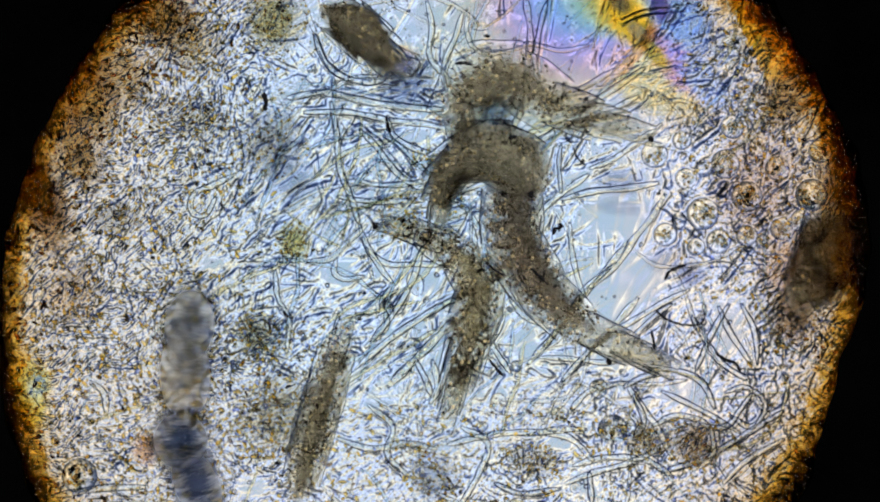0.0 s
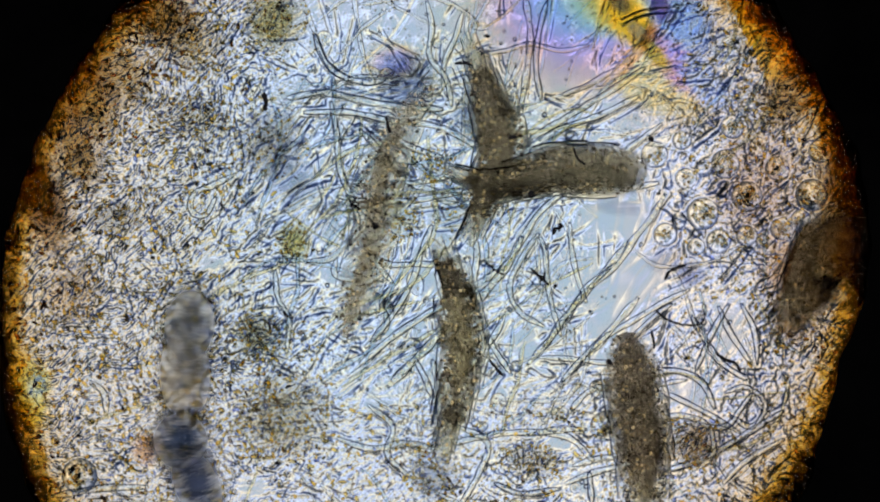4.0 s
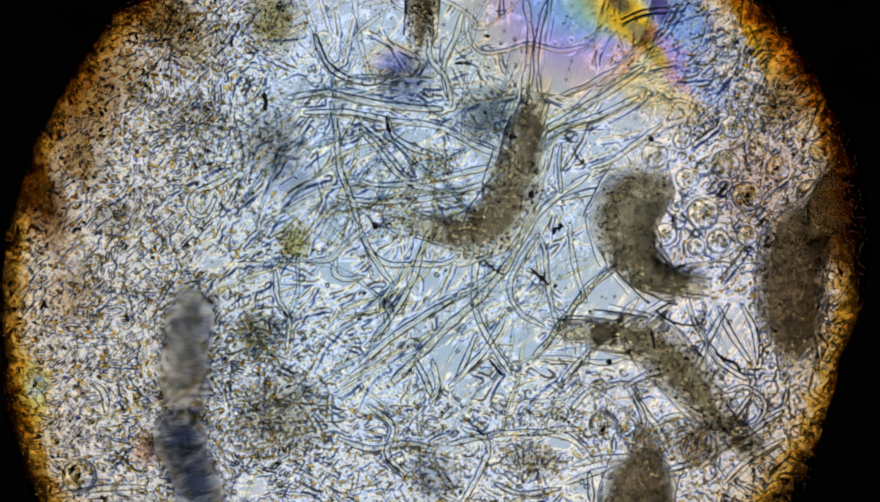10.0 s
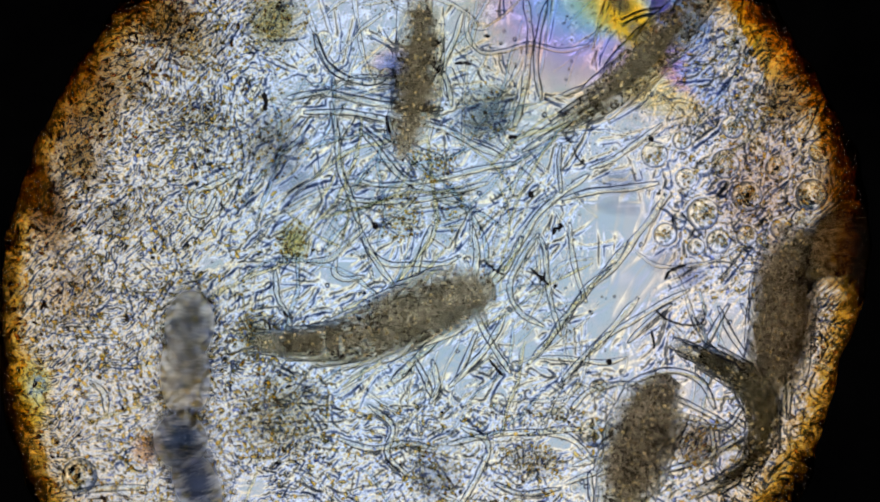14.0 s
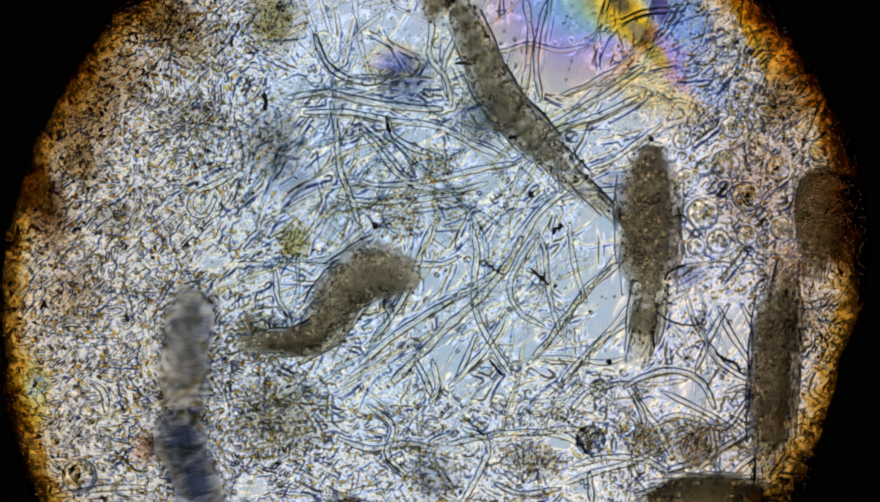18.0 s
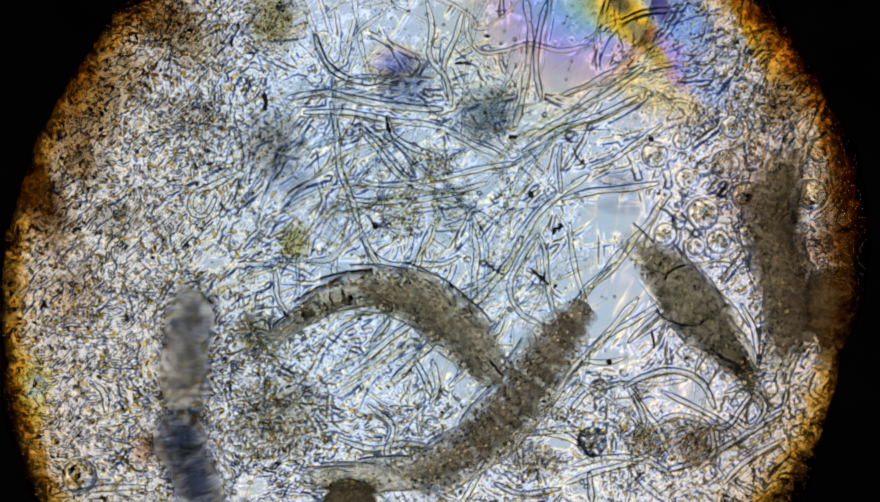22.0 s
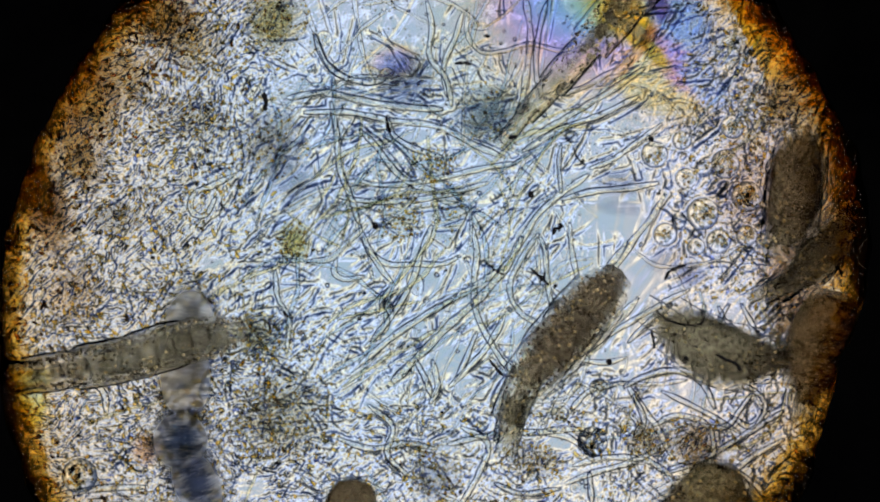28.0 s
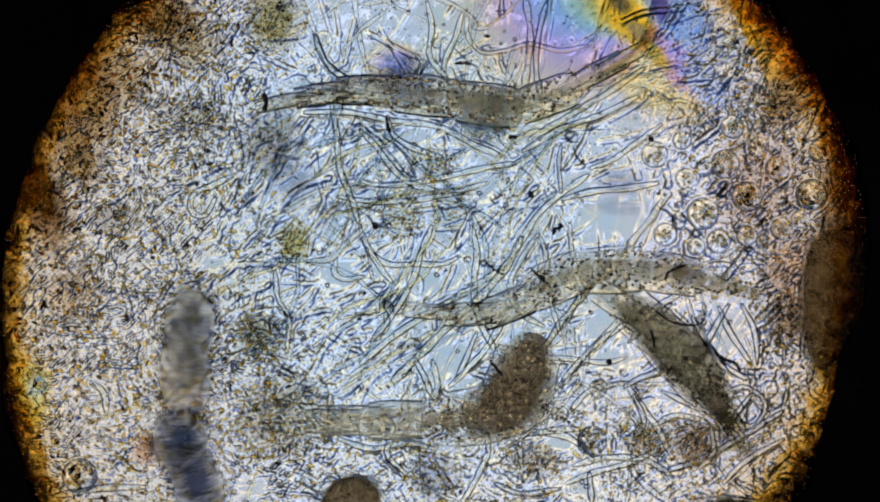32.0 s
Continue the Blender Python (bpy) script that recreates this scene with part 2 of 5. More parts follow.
BALL1, BALL2, BALL3 = ball(1), ball(2), ball(4)


def disc(name, r, z, material, n=96, cx=0.0, cy=0.0):
    v = [(cx + r * math.cos(2 * math.pi * k / n), cy + r * math.sin(2 * math.pi * k / n), z) for k in range(n)]
    return mesh_of(name, v, [list(range(n))], material, False)


def slab(name, sx, sy, z0, z1, material):
    """A pane: its face and its four edges; its underside lies on what holds it."""
    v = [(x * sx, y * sy, z) for z in (z0, z1) for x, y in ((-1, -1), (1, -1), (1, 1), (-1, 1))]
    f = [(4, 5, 6, 7), (0, 1, 5, 4), (1, 2, 6, 5), (2, 3, 7, 6), (3, 0, 4, 7)]
    return mesh_of(name, v, f, material, False)


def ring(name, inner, outer, z0, z1, material, n=180):
    """A flat ring whose inner edge follows inner(angle)."""
    v, f = [], []
    for k in range(n):
        a = 2 * math.pi * k / n
        c, s = math.cos(a), math.sin(a)
        ri, ro = inner(a), outer
        v += [(ri * c, ri * s, z0), (ro * c, ro * s, z0), (ro * c, ro * s, z1), (ri * c, ri * s, z1)]
    for k in range(n):
        i, j = 4 * k, 4 * ((k + 1) % n)
        for q in range(4):
            p = (q + 1) % 4
            f.append((i + q, i + p, j + p, j + q))
    return mesh_of(name, v, f, material, False)


# ---- the microscope: lamp, added light-blocking tube and stage, slide, cover glass, field stop ----
lens = tagged(new("condenser_lens", disc("condenser_lens", 13.0, 0, LAMP)), "glowing bluish-white condenser lens with an added bright ring", "lamp", kind="structure")
lens.location = (-0.1, -0.2, -20.0)
# unseen tube, floor and stage, added to keep the fill light out from below
tube_wall = tagged(new("condenser_tube", ring("condenser_tube", lambda a: 13.4, 13.8, -20.4, -0.5, TUBE, 64)), "unseen dark tube added round the lamp to block light", "tube", kind="structure")
tagged(new("condenser_floor", disc("condenser_floor", 13.8, -20.4, TUBE)), "unseen dark floor of the light-blocking tube", "floor", kind="structure")
tagged(new("stage", ring("stage", lambda a: 1.6, 14.0, -0.5, -0.12, BLACK, 64)), "unseen black stage plate with a round hole, shuts out light", "stage", kind="structure")
slide = tagged(new("ground", slab("ground", 2.6, 2.2, -0.12, 0.0, PANE)), "clear glass microscope slide on the black stage", "slide", kind="structure")

# the opening of the field stop, as places along its worn edge
RIM = [(222, -6), (154, 92), (94, 195), (50, 297), (18, 398), (0, 500), (-4, 600), (2, 702), (28, 804), (64, 899), (200, 1100), (500, 1250), (784, 1280), (1100, 1200), (1300, 1050),
       (1425, 894), (1470, 750), (1496, 650), (1530, 560), (1550, 480), (1548, 400), (1536, 300), (1490, 200), (1432, 100), (1378, 0), (1220, -170), (1000, -270), (784, -300), (550, -250), (350, -120)]
RIM_A = sorted((math.atan2(447 - y, x - 784), math.hypot(x - 784, y - 447) / 1000) for x, y in RIM)
RIM_A = [(a - 2 * math.pi, r) for a, r in RIM_A[-3:]] + RIM_A + [(a + 2 * math.pi, r) for a, r in RIM_A[:3]]


def edge(a):
    a = (a + math.pi) % (2 * math.pi) - math.pi
    k = max(i for i in range(1, len(RIM_A) - 2) if RIM_A[i][0] <= a)
    (a0, r0), (a1, r1), (a2, r2), (a3, r3) = RIM_A[k - 1:k + 3]
    h = a2 - a1
    u = (a - a1) / h
    m1, m2 = (r2 - r0) / (a2 - a0) * h, (r3 - r1) / (a3 - a1) * h
    r = (2 * u ** 3 - 3 * u * u + 1) * r1 + (u ** 3 - 2 * u * u + u) * m1 + (3 * u * u - 2 * u ** 3) * r2 + (u ** 3 - u * u) * m2
    return r + 0.0025 * math.sin(31 * a) + 0.002 * math.sin(57 * a + 1)


tagged(new("field_stop", ring("field_stop", lambda a: edge(a) * (H - 0.3) / H, 1.9, 0.3, 0.33, BLACK, 480)), "black field stop ring with a worn round opening", "ring", kind="structure")


# ---- the mat: fungal threads, grains, clumps, cells ----
POOLS = [(1095, 385, 95, 55), (1130, 500, 95, 70), (770, 40, 56, 30), (900, 60, 50, 30), (600, 490, 55, 40), (740, 240, 50, 28), (800, 640, 60, 50), (1300, 590, 50, 70),
         (1030, 330, 40, 40), (750, 500, 60, 40), (1090, 640, 70, 30), (1000, 130, 80, 50), (640, 270, 40, 20), (1040, 860, 40, 40), (1090, 565, 60, 70), (1225, 700, 80, 40), (1000, 790, 40, 20), (940, 620, 40, 40), (860, 330, 30, 40), (450, 868, 40, 24), (380, 470, 40, 20), (570, 255, 26, 22)]


CELLS = [(1185, 418, 21), (1252, 381, 29), (1331, 350, 28), (1446, 347, 29), (1280, 430, 22), (1392, 408, 20), (1461, 270, 21), (1426, 390, 17), (1166, 275, 24), (1292, 292, 26),
         (1305, 226, 21), (1066, 692, 17), (998, 738, 16), (142, 848, 32), (1030, 692, 12), (1222, 318, 19), (1385, 300, 22), (1240, 440, 16), (1352, 262, 18), (1215, 250, 17), (1330, 420, 19), (1118, 760, 15)]


def open_water(x, y):
    return any(((x - a) / c) ** 2 + ((y - b) / d) ** 2 < 1 for a, b, c, d in POOLS)


def in_field(x, y, grow=0.0):
    p = at(x, y)
    return math.hypot(p.x, p.y) < edge(math.atan2(p.y, p.x)) + grow


def grain_share(x, y):
    """How thickly the grains lie, from 0 to 1."""
    left = max(0.0, min(1.0, (480 - x + 0.18 * abs(y - 450)) / 160))
    if y > 560:
        left = max(left, max(0.0, min(1.0, (600 - x) / 120)))
    right = max(0.0, min(1.0, (x - 1190) / 130)) * 0.75
    if y > 640 and x > 1150:
        right = max(right * 0.5, 0.12)
    low = 0.45 if y > 720 and x > 560 else 0.0
    return max(left, right, low)


def thread(label, w, *line, z=0.02, material=None, bead=0.12, seed=0):
    rng = random.Random(seed + int(line[0][0] * 7 + line[0][1]))
    n = max(10, int(sum(math.dist(a, b) for a, b in zip(line, line[1:])) / 11))
    p = spline(line, n)
    z0, ph = z, rng.uniform(0, 6)
    pts = [at(x, y, z0 + 0.006 * math.sin(k * 0.35 + ph)) for k, (x, y) in enumerate(p)]
    r = [w * (1.05 if material is None else 0.85) / 2000 * (1 + bead * math.sin(k * 1.1 + ph)) * min(1.0, 0.45 + 0.3 * min(k, n - 1 - k)) for k in range(n)]
    if material is None:
        LAID.append((p, w))
        material = THREAD_D if label == DK else THREAD_N
    v, f = tube(pts, r, 10)
    ob = new("fungal_thread", mesh_of("fungal_thread", v.tolist(), f, material))
    return tagged(ob, label, "fungal thread", "fungal threads")


LAID = []


def cell_row(ob, w, *line, z=0.05):
    """A row of clear round cells inside a stout thread."""
    hp, n = Heap(), int(sum(math.dist(a, b) for a, b in zip(line, line[1:])) / (w * 0.62))
    for k, (x, y) in enumerate(spline(line, n)):
        q = w / 2000 * (0.62 + 0.16 * math.sin(k * 2.3))
        hp.add(BALL2[0] * (q, q, q * 0.8) + np.array(at(x, y, z + 0.004)), BALL2[1])
    tagged(part("cell_row", hp.mesh("cell_row", PEARL), ob, "row of clear round cells"), kind="stuff")


CL = "clear beaded fungal thread lying across the mat"
DK = "thin dark-edged fungal thread in open water"

# the mat itself: a slime film swollen by countless fine threads, ridge beside ridge, and by grains
MAT = [(360, 600, 280, 540, -50, 12, 120, 200), (280, 480, 420, 560, -34, 14, 70, 150), (560, 940, 255, 420, -8, 24, 130, 170), (520, 860, 520, 720, -38, 16, 150, 150), (430, 950, 130, 260, 8, 30, 100, 150),
       (840, 1010, 280, 480, -56, 14, 50, 160), (980, 1330, 90, 330, -36, 18, 120, 140), (600, 1400, 690, 894, -20, 55, 400, 150), (560, 900, -20, 200, 80, 40, 110, 120), (880, 1150, -20, 160, 95, 30, 36, 120),
       (1150, 1420, 330, 720, 50, 50, 60, 80), (60, 480, 180, 880, -30, 40, 200, 50), (180, 560, -20, 260, -35, 35, 100, 50), (400, 620, 540, 894, -25, 45, 180, 90), (860, 1060, 560, 720, -50, 40, 30, 100),
       (1180, 1500, 160, 460, -55, 40, 110, 60), (560, 1200, 640, 900, -25, 60, 360, 110), (620, 1150, 420, 640, -50, 30, 60, 140), (1330, 1490, 560, 894, 50, 50, 110, 80)]


def mat_heights(nx, ny, step):
    """Heights of the film over the slide, in micrometres, on an even grid."""
    rs = np.random.RandomState(7)
    gx, gy = np.meshgrid(np.arange(nx) * step - 10, np.arange(ny) * step - 110)
    calm = np.ones((ny, nx))
    for px, py, rx, ry in POOLS:
        d = np.sqrt(((gx - px) / rx) ** 2 + ((gy - py) / ry) ** 2)
        calm *= 0.1 + 0.9 * np.clip((d - 0.45) / 0.5, 0, 1)
    for px, py, pr in CELLS:
        d = np.hypot(gx - px, gy - py)
        calm *= np.clip((d - pr) / 5, 0.12, 1)
    for line, w in LAID:
        m = int((w / 2 + 5) / step)
        o = np.arange(-m, m + 1)
        beside = np.clip((np.hypot(o[None, :], o[:, None]) * step - w / 2) / 5, 0.3, 1)
        for x, y in spline(line, len(line) * 3):
            i, j = int((x + 10) / step), int((y + 110) / step)
            if m <= i < nx - m - 1 and m <= j < ny - m - 1:
                spot = calm[j - m:j + m + 1, i - m:i + m + 1]
                np.minimum(spot, beside, out=spot)
    grainy = np.array([[grain_share(x, y) for x in gx[0, ::6]] for y in gy[::6, 0]]).repeat(6, 0).repeat(6, 1)[:ny, :nx]
    # ridges of the threads
    layers = [np.zeros(ny * nx) for _ in range(2)]
    laid = 0
    for x0, x1, y0, y1, lean, spread, count, run in MAT:
        for _ in range(int(count * (0.40 if run > 95 else 0.9))):
            n = int(run * rs.uniform(0.8, 1.8) / 2)
            a = np.radians(lean + rs.normal(0, spread)) + np.cumsum(rs.normal(0, 0.035, n)) + rs.normal(0, 0.006) * np.arange(n)
            x = rs.uniform(x0, x1) + np.cumsum(np.cos(a)) * 2
            y = rs.uniform(y0, y1) + np.cumsum(np.sin(a)) * 2
            w = rs.uniform(4.0, 6.4) * (1.25 if x0 > 1100 else 1.0)
            tall = w * (rs.uniform(0.45, 0.85) if rs.uniform(0, 1) < 0.6 else rs.uniform(0.04, 0.16)) * (1 + 0.10 * np.sin(np.arange(n) * rs.uniform(0.45, 0.8))) * np.minimum(1, (1 + np.minimum(np.arange(n), n - 1 - np.arange(n))) / 6)
            ci, cj = np.round((x + 10) / step).astype(int), np.round((y + 110) / step).astype(int)
            m = int(w / step) + 1
            o = np.arange(-m, m + 1)
            ii, jj = ci[:, None, None] + o[None, None, :], cj[:, None, None] + o[None, :, None]
            ii, jj = np.broadcast_arrays(ii, jj)
            d = np.hypot(ii * step - 10 - x[:, None, None], jj * step - 110 - y[:, None, None]) / w
            v = tall[:, None, None] * np.sqrt(1 - np.minimum(d, 1) ** 2)
            ok = (ii >= 0) & (ii < nx) & (jj >= 0) & (jj < ny) & (d < 1)
            laid += 1
            np.maximum.at(layers[laid % 2], (jj * nx + ii)[ok], v[ok])
    h = sum(layers).reshape(ny, nx) * (0.03 + 0.97 * calm)
    for ax in (0, 1):
        h = 0.25 * np.roll(h, 1, ax) + 0.5 * h + 0.25 * np.roll(h, -1, ax)
    for px, py, pr in CELLS:
        h += 2.6 * np.exp(-((np.hypot(gx - px, gy - py) - pr - 1) / 3.2) ** 2)
    # ripples: fine crests that run mostly one way, the way turning slowly from place to place
    fx, fy = np.meshgrid(np.fft.fftfreq(nx, step), np.fft.fftfreq(ny, step))
    fr, fa = np.hypot(fx, fy), np.arctan2(fy, fx)

    def noise_field(wave, width, toward=None):
        f = np.exp(-((fr - 1 / wave) * wave / width) ** 2)
        if toward is not None:
            f = f * np.exp(-(np.sin(fa - toward) / 0.5) ** 2)
        q = np.fft.ifft2(np.fft.fft2(rs.normal(0, 1, (ny, nx))) * f).real
        return q / q.std()

    way = np.radians(np.where(gx < 784, -48 + 40 * np.clip((gy - 400) / 300, 0, 1), -50)) + 0.45 * noise_field(160, 0.6)
    fine, wide = 0, 0
    for k in range(4):
        t = k * np.pi / 4
        share = np.clip(np.cos(2 * (way - t)), 0, 1)
        fine = fine + share * noise_field(10.0, 0.4, t + np.pi / 2)
        wide = wide + share * noise_field(19, 0.45, t + np.pi / 2)
    east = np.clip((gx - 1120) / 120, 0, 1)
    h += calm * (0.03 + 1.0 * grainy * (1 - 0.5 * east * np.clip((1440 - gx) / 40, 0, 1))) * fine + calm * (0.05 + 0.65 * grainy + 0.8 * east * np.clip((700 - gy) / 120, 0.55, 1)) * wide + 0.35 * calm * noise_field(32, 0.5) + 0.7 * noise_field(70, 0.5) + calm * (0.12 + 0.30 * grainy + 0.14 * east) * noise_field(6.5, 0.35)
    return h


def slime_film():
    step = 1.4
    nx, ny = int(1580 / step), int(1120 / step)
    h = mat_heights(nx, ny, step)
    z = 0.016 + h.ravel() / 1000
    gx, gy = np.meshgrid(np.arange(nx) * step - 10, np.arange(ny) * step - 110)
    k = (H - z) / H / 1000
    v = np.stack([(gx.ravel() - 784) * k, (447 - gy.ravel()) * k, z], 1)
    c = v[[0, nx - 1, nx * ny - 1, nx * (ny - 1)]] * (1, 1, 0) + (0, 0, 0.003)
    v = np.concatenate([v, c])
    i = (np.arange(ny - 1)[:, None] * nx + np.arange(nx - 1)[None]).ravel()
    f = np.stack([i + nx, i + nx + 1, i + 1, i], 1)
    f = np.concatenate([f, [[nx * ny, nx * ny + 1, nx * ny + 2, nx * ny + 3]]])
    me = bpy.data.meshes.new("slime_film")
    me.vertices.add(len(v))
    me.vertices.foreach_set("co", v.ravel())
    me.loops.add(f.size)
    me.loops.foreach_set("vertex_index", f.ravel().astype(np.int32))
    me.polygons.add(len(f))
    me.polygons.foreach_set("loop_start", np.arange(len(f), dtype=np.int32) * 4)
    me.update(calc_edges=True)
    me.shade_smooth()
    me.materials.append(SLIME)
    return tagged(new("slime_film", me), "clear slime film ridged by countless fine threads", "slime", kind="stuff")


# threads that stand out
cell_row(thread(CL, 15, (690, 690), (740, 640), (800, 580), (860, 525), (905, 470), (930, 420), z=0.05, bead=0.2), 15, (690, 690), (740, 640), (800, 580), (860, 525), (905, 470), (930, 420), z=0.05)
thread(CL, 13, (640, 650), (700, 600), (760, 560), (830, 520), (890, 480), z=0.035)
thread(CL, 12, (905, 470), (935, 420), (960, 380), (1000, 345), (1050, 310), z=0.04)
thread(CL, 11, (960, 415), (930, 460), (908, 510), (925, 555), (970, 582), z=0.05, bead=0.05)
thread(CL, 10, (960, 415), (972, 450), (975, 500), (985, 550), (1000, 600), z=0.05)
cell_row(thread(CL, 12, (1185, 345), (1160, 390), (1130, 425), (1105, 465), (1060, 505), (1010, 560), (970, 620), z=0.05, bead=0.25), 12, (1185, 345), (1160, 390), (1130, 425), (1105, 465), (1060, 505), (1010, 560), (970, 620), z=0.05)
cell_row(thread(CL, 12, (1120, 430), (1080, 480), (1040, 520), (1000, 580), (940, 650), z=0.04, bead=0.2), 12, (1120, 430), (1080, 480), (1040, 520), (1000, 580), (940, 650), z=0.04)
thread(CL, 11, (1230, 515), (1180, 540), (1130, 570), (1080, 600), (1050, 625), (1000, 680), z=0.04)
thread(CL, 10, (1015, 395), (1018, 440), (1028, 490), (1045, 540), z=0.05)
thread(CL, 11, (650, 440), (690, 470), (740, 470), (790, 470), (820, 455), z=0.04)
thread(CL, 12, (640, 400), (655, 440), (680, 480), (700, 505), z=0.05)
thread(CL, 12, (770, 400), (750, 450), (735, 500), (700, 560), (660, 610), z=0.04)
thread(CL, 11, (700, 505), (680, 540), (690, 580), (650, 620), z=0.03)
thread(CL, 12, (840, 400), (850, 450), (845, 500), (850, 560), (880, 620), (910, 665), z=0.03)
cell_row(thread(CL, 12, (935, -10), (945, 60), (940, 120), (930, 180), (915, 230), z=0.04, bead=0.25), 12, (935, -10), (945, 60), (940, 120), (930, 180), (915, 230), z=0.04)
thread(DK, 11, (975, 0), (960, 60), (955, 120), (965, 180), z=0.05)
thread(CL, 9, (836, 10), (832, 60), (858, 92), (900, 90), (945, 78), (1000, 90), (1050, 80), z=0.05, bead=0.05)
thread(CL, 11, (760, 0), (770, 50), (765, 100), (795, 140), (805, 190), z=0.05)
thread(CL, 11, (825, 20), (810, 70), (790, 120), (800, 180), z=0.04)
thread(DK, 13, (560, 60), (580, 110), (620, 140), (670, 145), (700, 130), z=0.04)
thread(CL, 14, (510, 175), (580, 165), (650, 180), (720, 190), (790, 195), z=0.05)
thread(CL, 12, (540, 200), (620, 200), (700, 215), (780, 225), (850, 260), (900, 280), z=0.04)
thread(DK, 12, (690, 205), (700, 240), (740, 265), (790, 280), z=0.05)
thread(CL, 12, (640, 230), (670, 260), (700, 300), (740, 330), (800, 345), z=0.04)
thread(CL, 12, (590, 180), (600, 240), (605, 300), (625, 350), (640, 400), z=0.05)
thread(CL, 11, (610, 320), (690, 330), (770, 320), (860, 300), (920, 290), z=0.03)
thread(CL, 11, (600, 350), (680, 360), (780, 350), (870, 325), z=0.04)
thread(CL, 12, (940, 250), (990, 220), (1040, 190), (1090, 160), (1150, 120), z=0.05)
thread(CL, 12, (930, 270), (1000, 230), (1070, 205), (1140, 170), z=0.04)
thread(CL, 11, (1000, 170), (1050, 150), (1100, 120), z=0.04)
thread(DK, 9, (1000, 255), (996, 290), (1000, 345), z=0.06)
thread(CL, 11, (1050, 300), (1090, 285), (1140, 250), (1180, 220), z=0.04)
thread(CL, 13, (1000, 355), (1060, 340), (1120, 335), (1175, 325), z=0.02)
thread(DK, 13, (1110, 690), (1150, 670), (1200, 660), (1250, 680), (1275, 730), z=0.05)
thread(CL, 13, (1115, 680), (1140, 720), (1170, 760), (1200, 820), z=0.04)
thread(CL, 11, (1010, 740), (1045, 700), (1090, 685), (1115, 680), z=0.04)
thread(DK, 12, (1230, 560), (1260, 610), (1290, 650), (1340, 680), z=0.03)
thread(DK, 12, (1280, 545), (1300, 590), (1340, 650), z=0.03)
thread(DK, 12, (1300, 540), (1270, 590), (1240, 660), z=0.04)
thread(DK, 12, (1320, 540), (1345, 590), (1350, 650), z=0.03)
thread(CL, 12, (770, 640), (780, 690), (765, 720), z=0.03)
thread(DK, 12, (740, 640), (760, 680), (770, 710), z=0.03)
thread(DK, 11, (850, 590), (830, 640), (810, 680), z=0.03)
cell_row(thread(CL, 12, (940, 775), (1000, 765), (1045, 765), z=0.05), 12, (940, 775), (1000, 765), (1045, 765), z=0.05)
thread(CL, 12, (820, 760), (870, 790), (850, 850), (820, 900), z=0.04)
thread(CL, 12, (1020, 830), (1080, 815), (1150, 820), (1200, 850), z=0.04)
thread(DK, 12, (1050, 840), (1055, 900), z=0.05)
thread(CL, 12, (800, 690), (850, 640), (880, 600), (900, 560), z=0.03)
thread(CL, 11, (490, 480), (495, 530), (515, 570), (510, 630), z=0.05)
thread(CL, 12, (420, 310), (380, 330), (345, 345), (340, 375), (365, 385), (385, 350), z=0.05)
thread(CL, 11, (545, 465), (590, 460), (620, 430), (655, 400), z=0.05)
thread(CL, 11, (600, 460), (595, 485), (615, 498), (650, 492), z=0.06)
thread(CL, 13, (160, 680), (185, 700), (190, 740), z=0.05)
thread(CL, 13, (90, 885), (180, 870), (260, 868), z=0.05)

thread(DK, 11, (1178, 696), (1250, 731), (1320, 772), z=0.04)
thread(DK, 11, (1128, 701), (1148, 752), (1128, 782), z=0.05)
thread(DK, 12, (1218, 752), (1288, 762), (1318, 731), (1340, 700), z=0.05)
thread(CL, 12, (796, 792), (897, 772), (1007, 777), (1058, 822), z=0.04)
thread(CL, 12, (1007, 862), (1058, 842), (1128, 822), (1228, 772), z=0.05)
thread(DK, 12, (1178, 842), (1238, 822), (1298, 792), (1398, 731), z=0.04)
thread(CL, 12, (1288, 862), (1328, 822), (1398, 782), z=0.05)
cell_row(thread(CL, 13, (1047, 636), (1090, 585), (1138, 530), z=0.05, bead=0.2), 13, (1047, 636), (1090, 585), (1138, 530), z=0.05)
thread(CL, 10, (957, 636), (1020, 640), (1078, 646), (1118, 636), z=0.03)
thread(DK, 11, (1118, 611), (1160, 570), (1198, 540), z=0.04)
thread(DK, 11, (1290, 700), (1330, 690), (1365, 720), (1340, 760), (1300, 740), z=0.05)
thread(CL, 12, (1160, 760), (1210, 740), (1262, 760), (1270, 810), (1230, 840), z=0.05)
thread(CL, 12, (655, 720), (700, 760), (690, 810), (730, 850), z=0.04)
thread(CL, 12, (600, 780), (660, 800), (720, 790), (780, 800), z=0.05)
thread(DK, 12, (880, 860), (930, 880), (1000, 870), z=0.05)

slime_film()

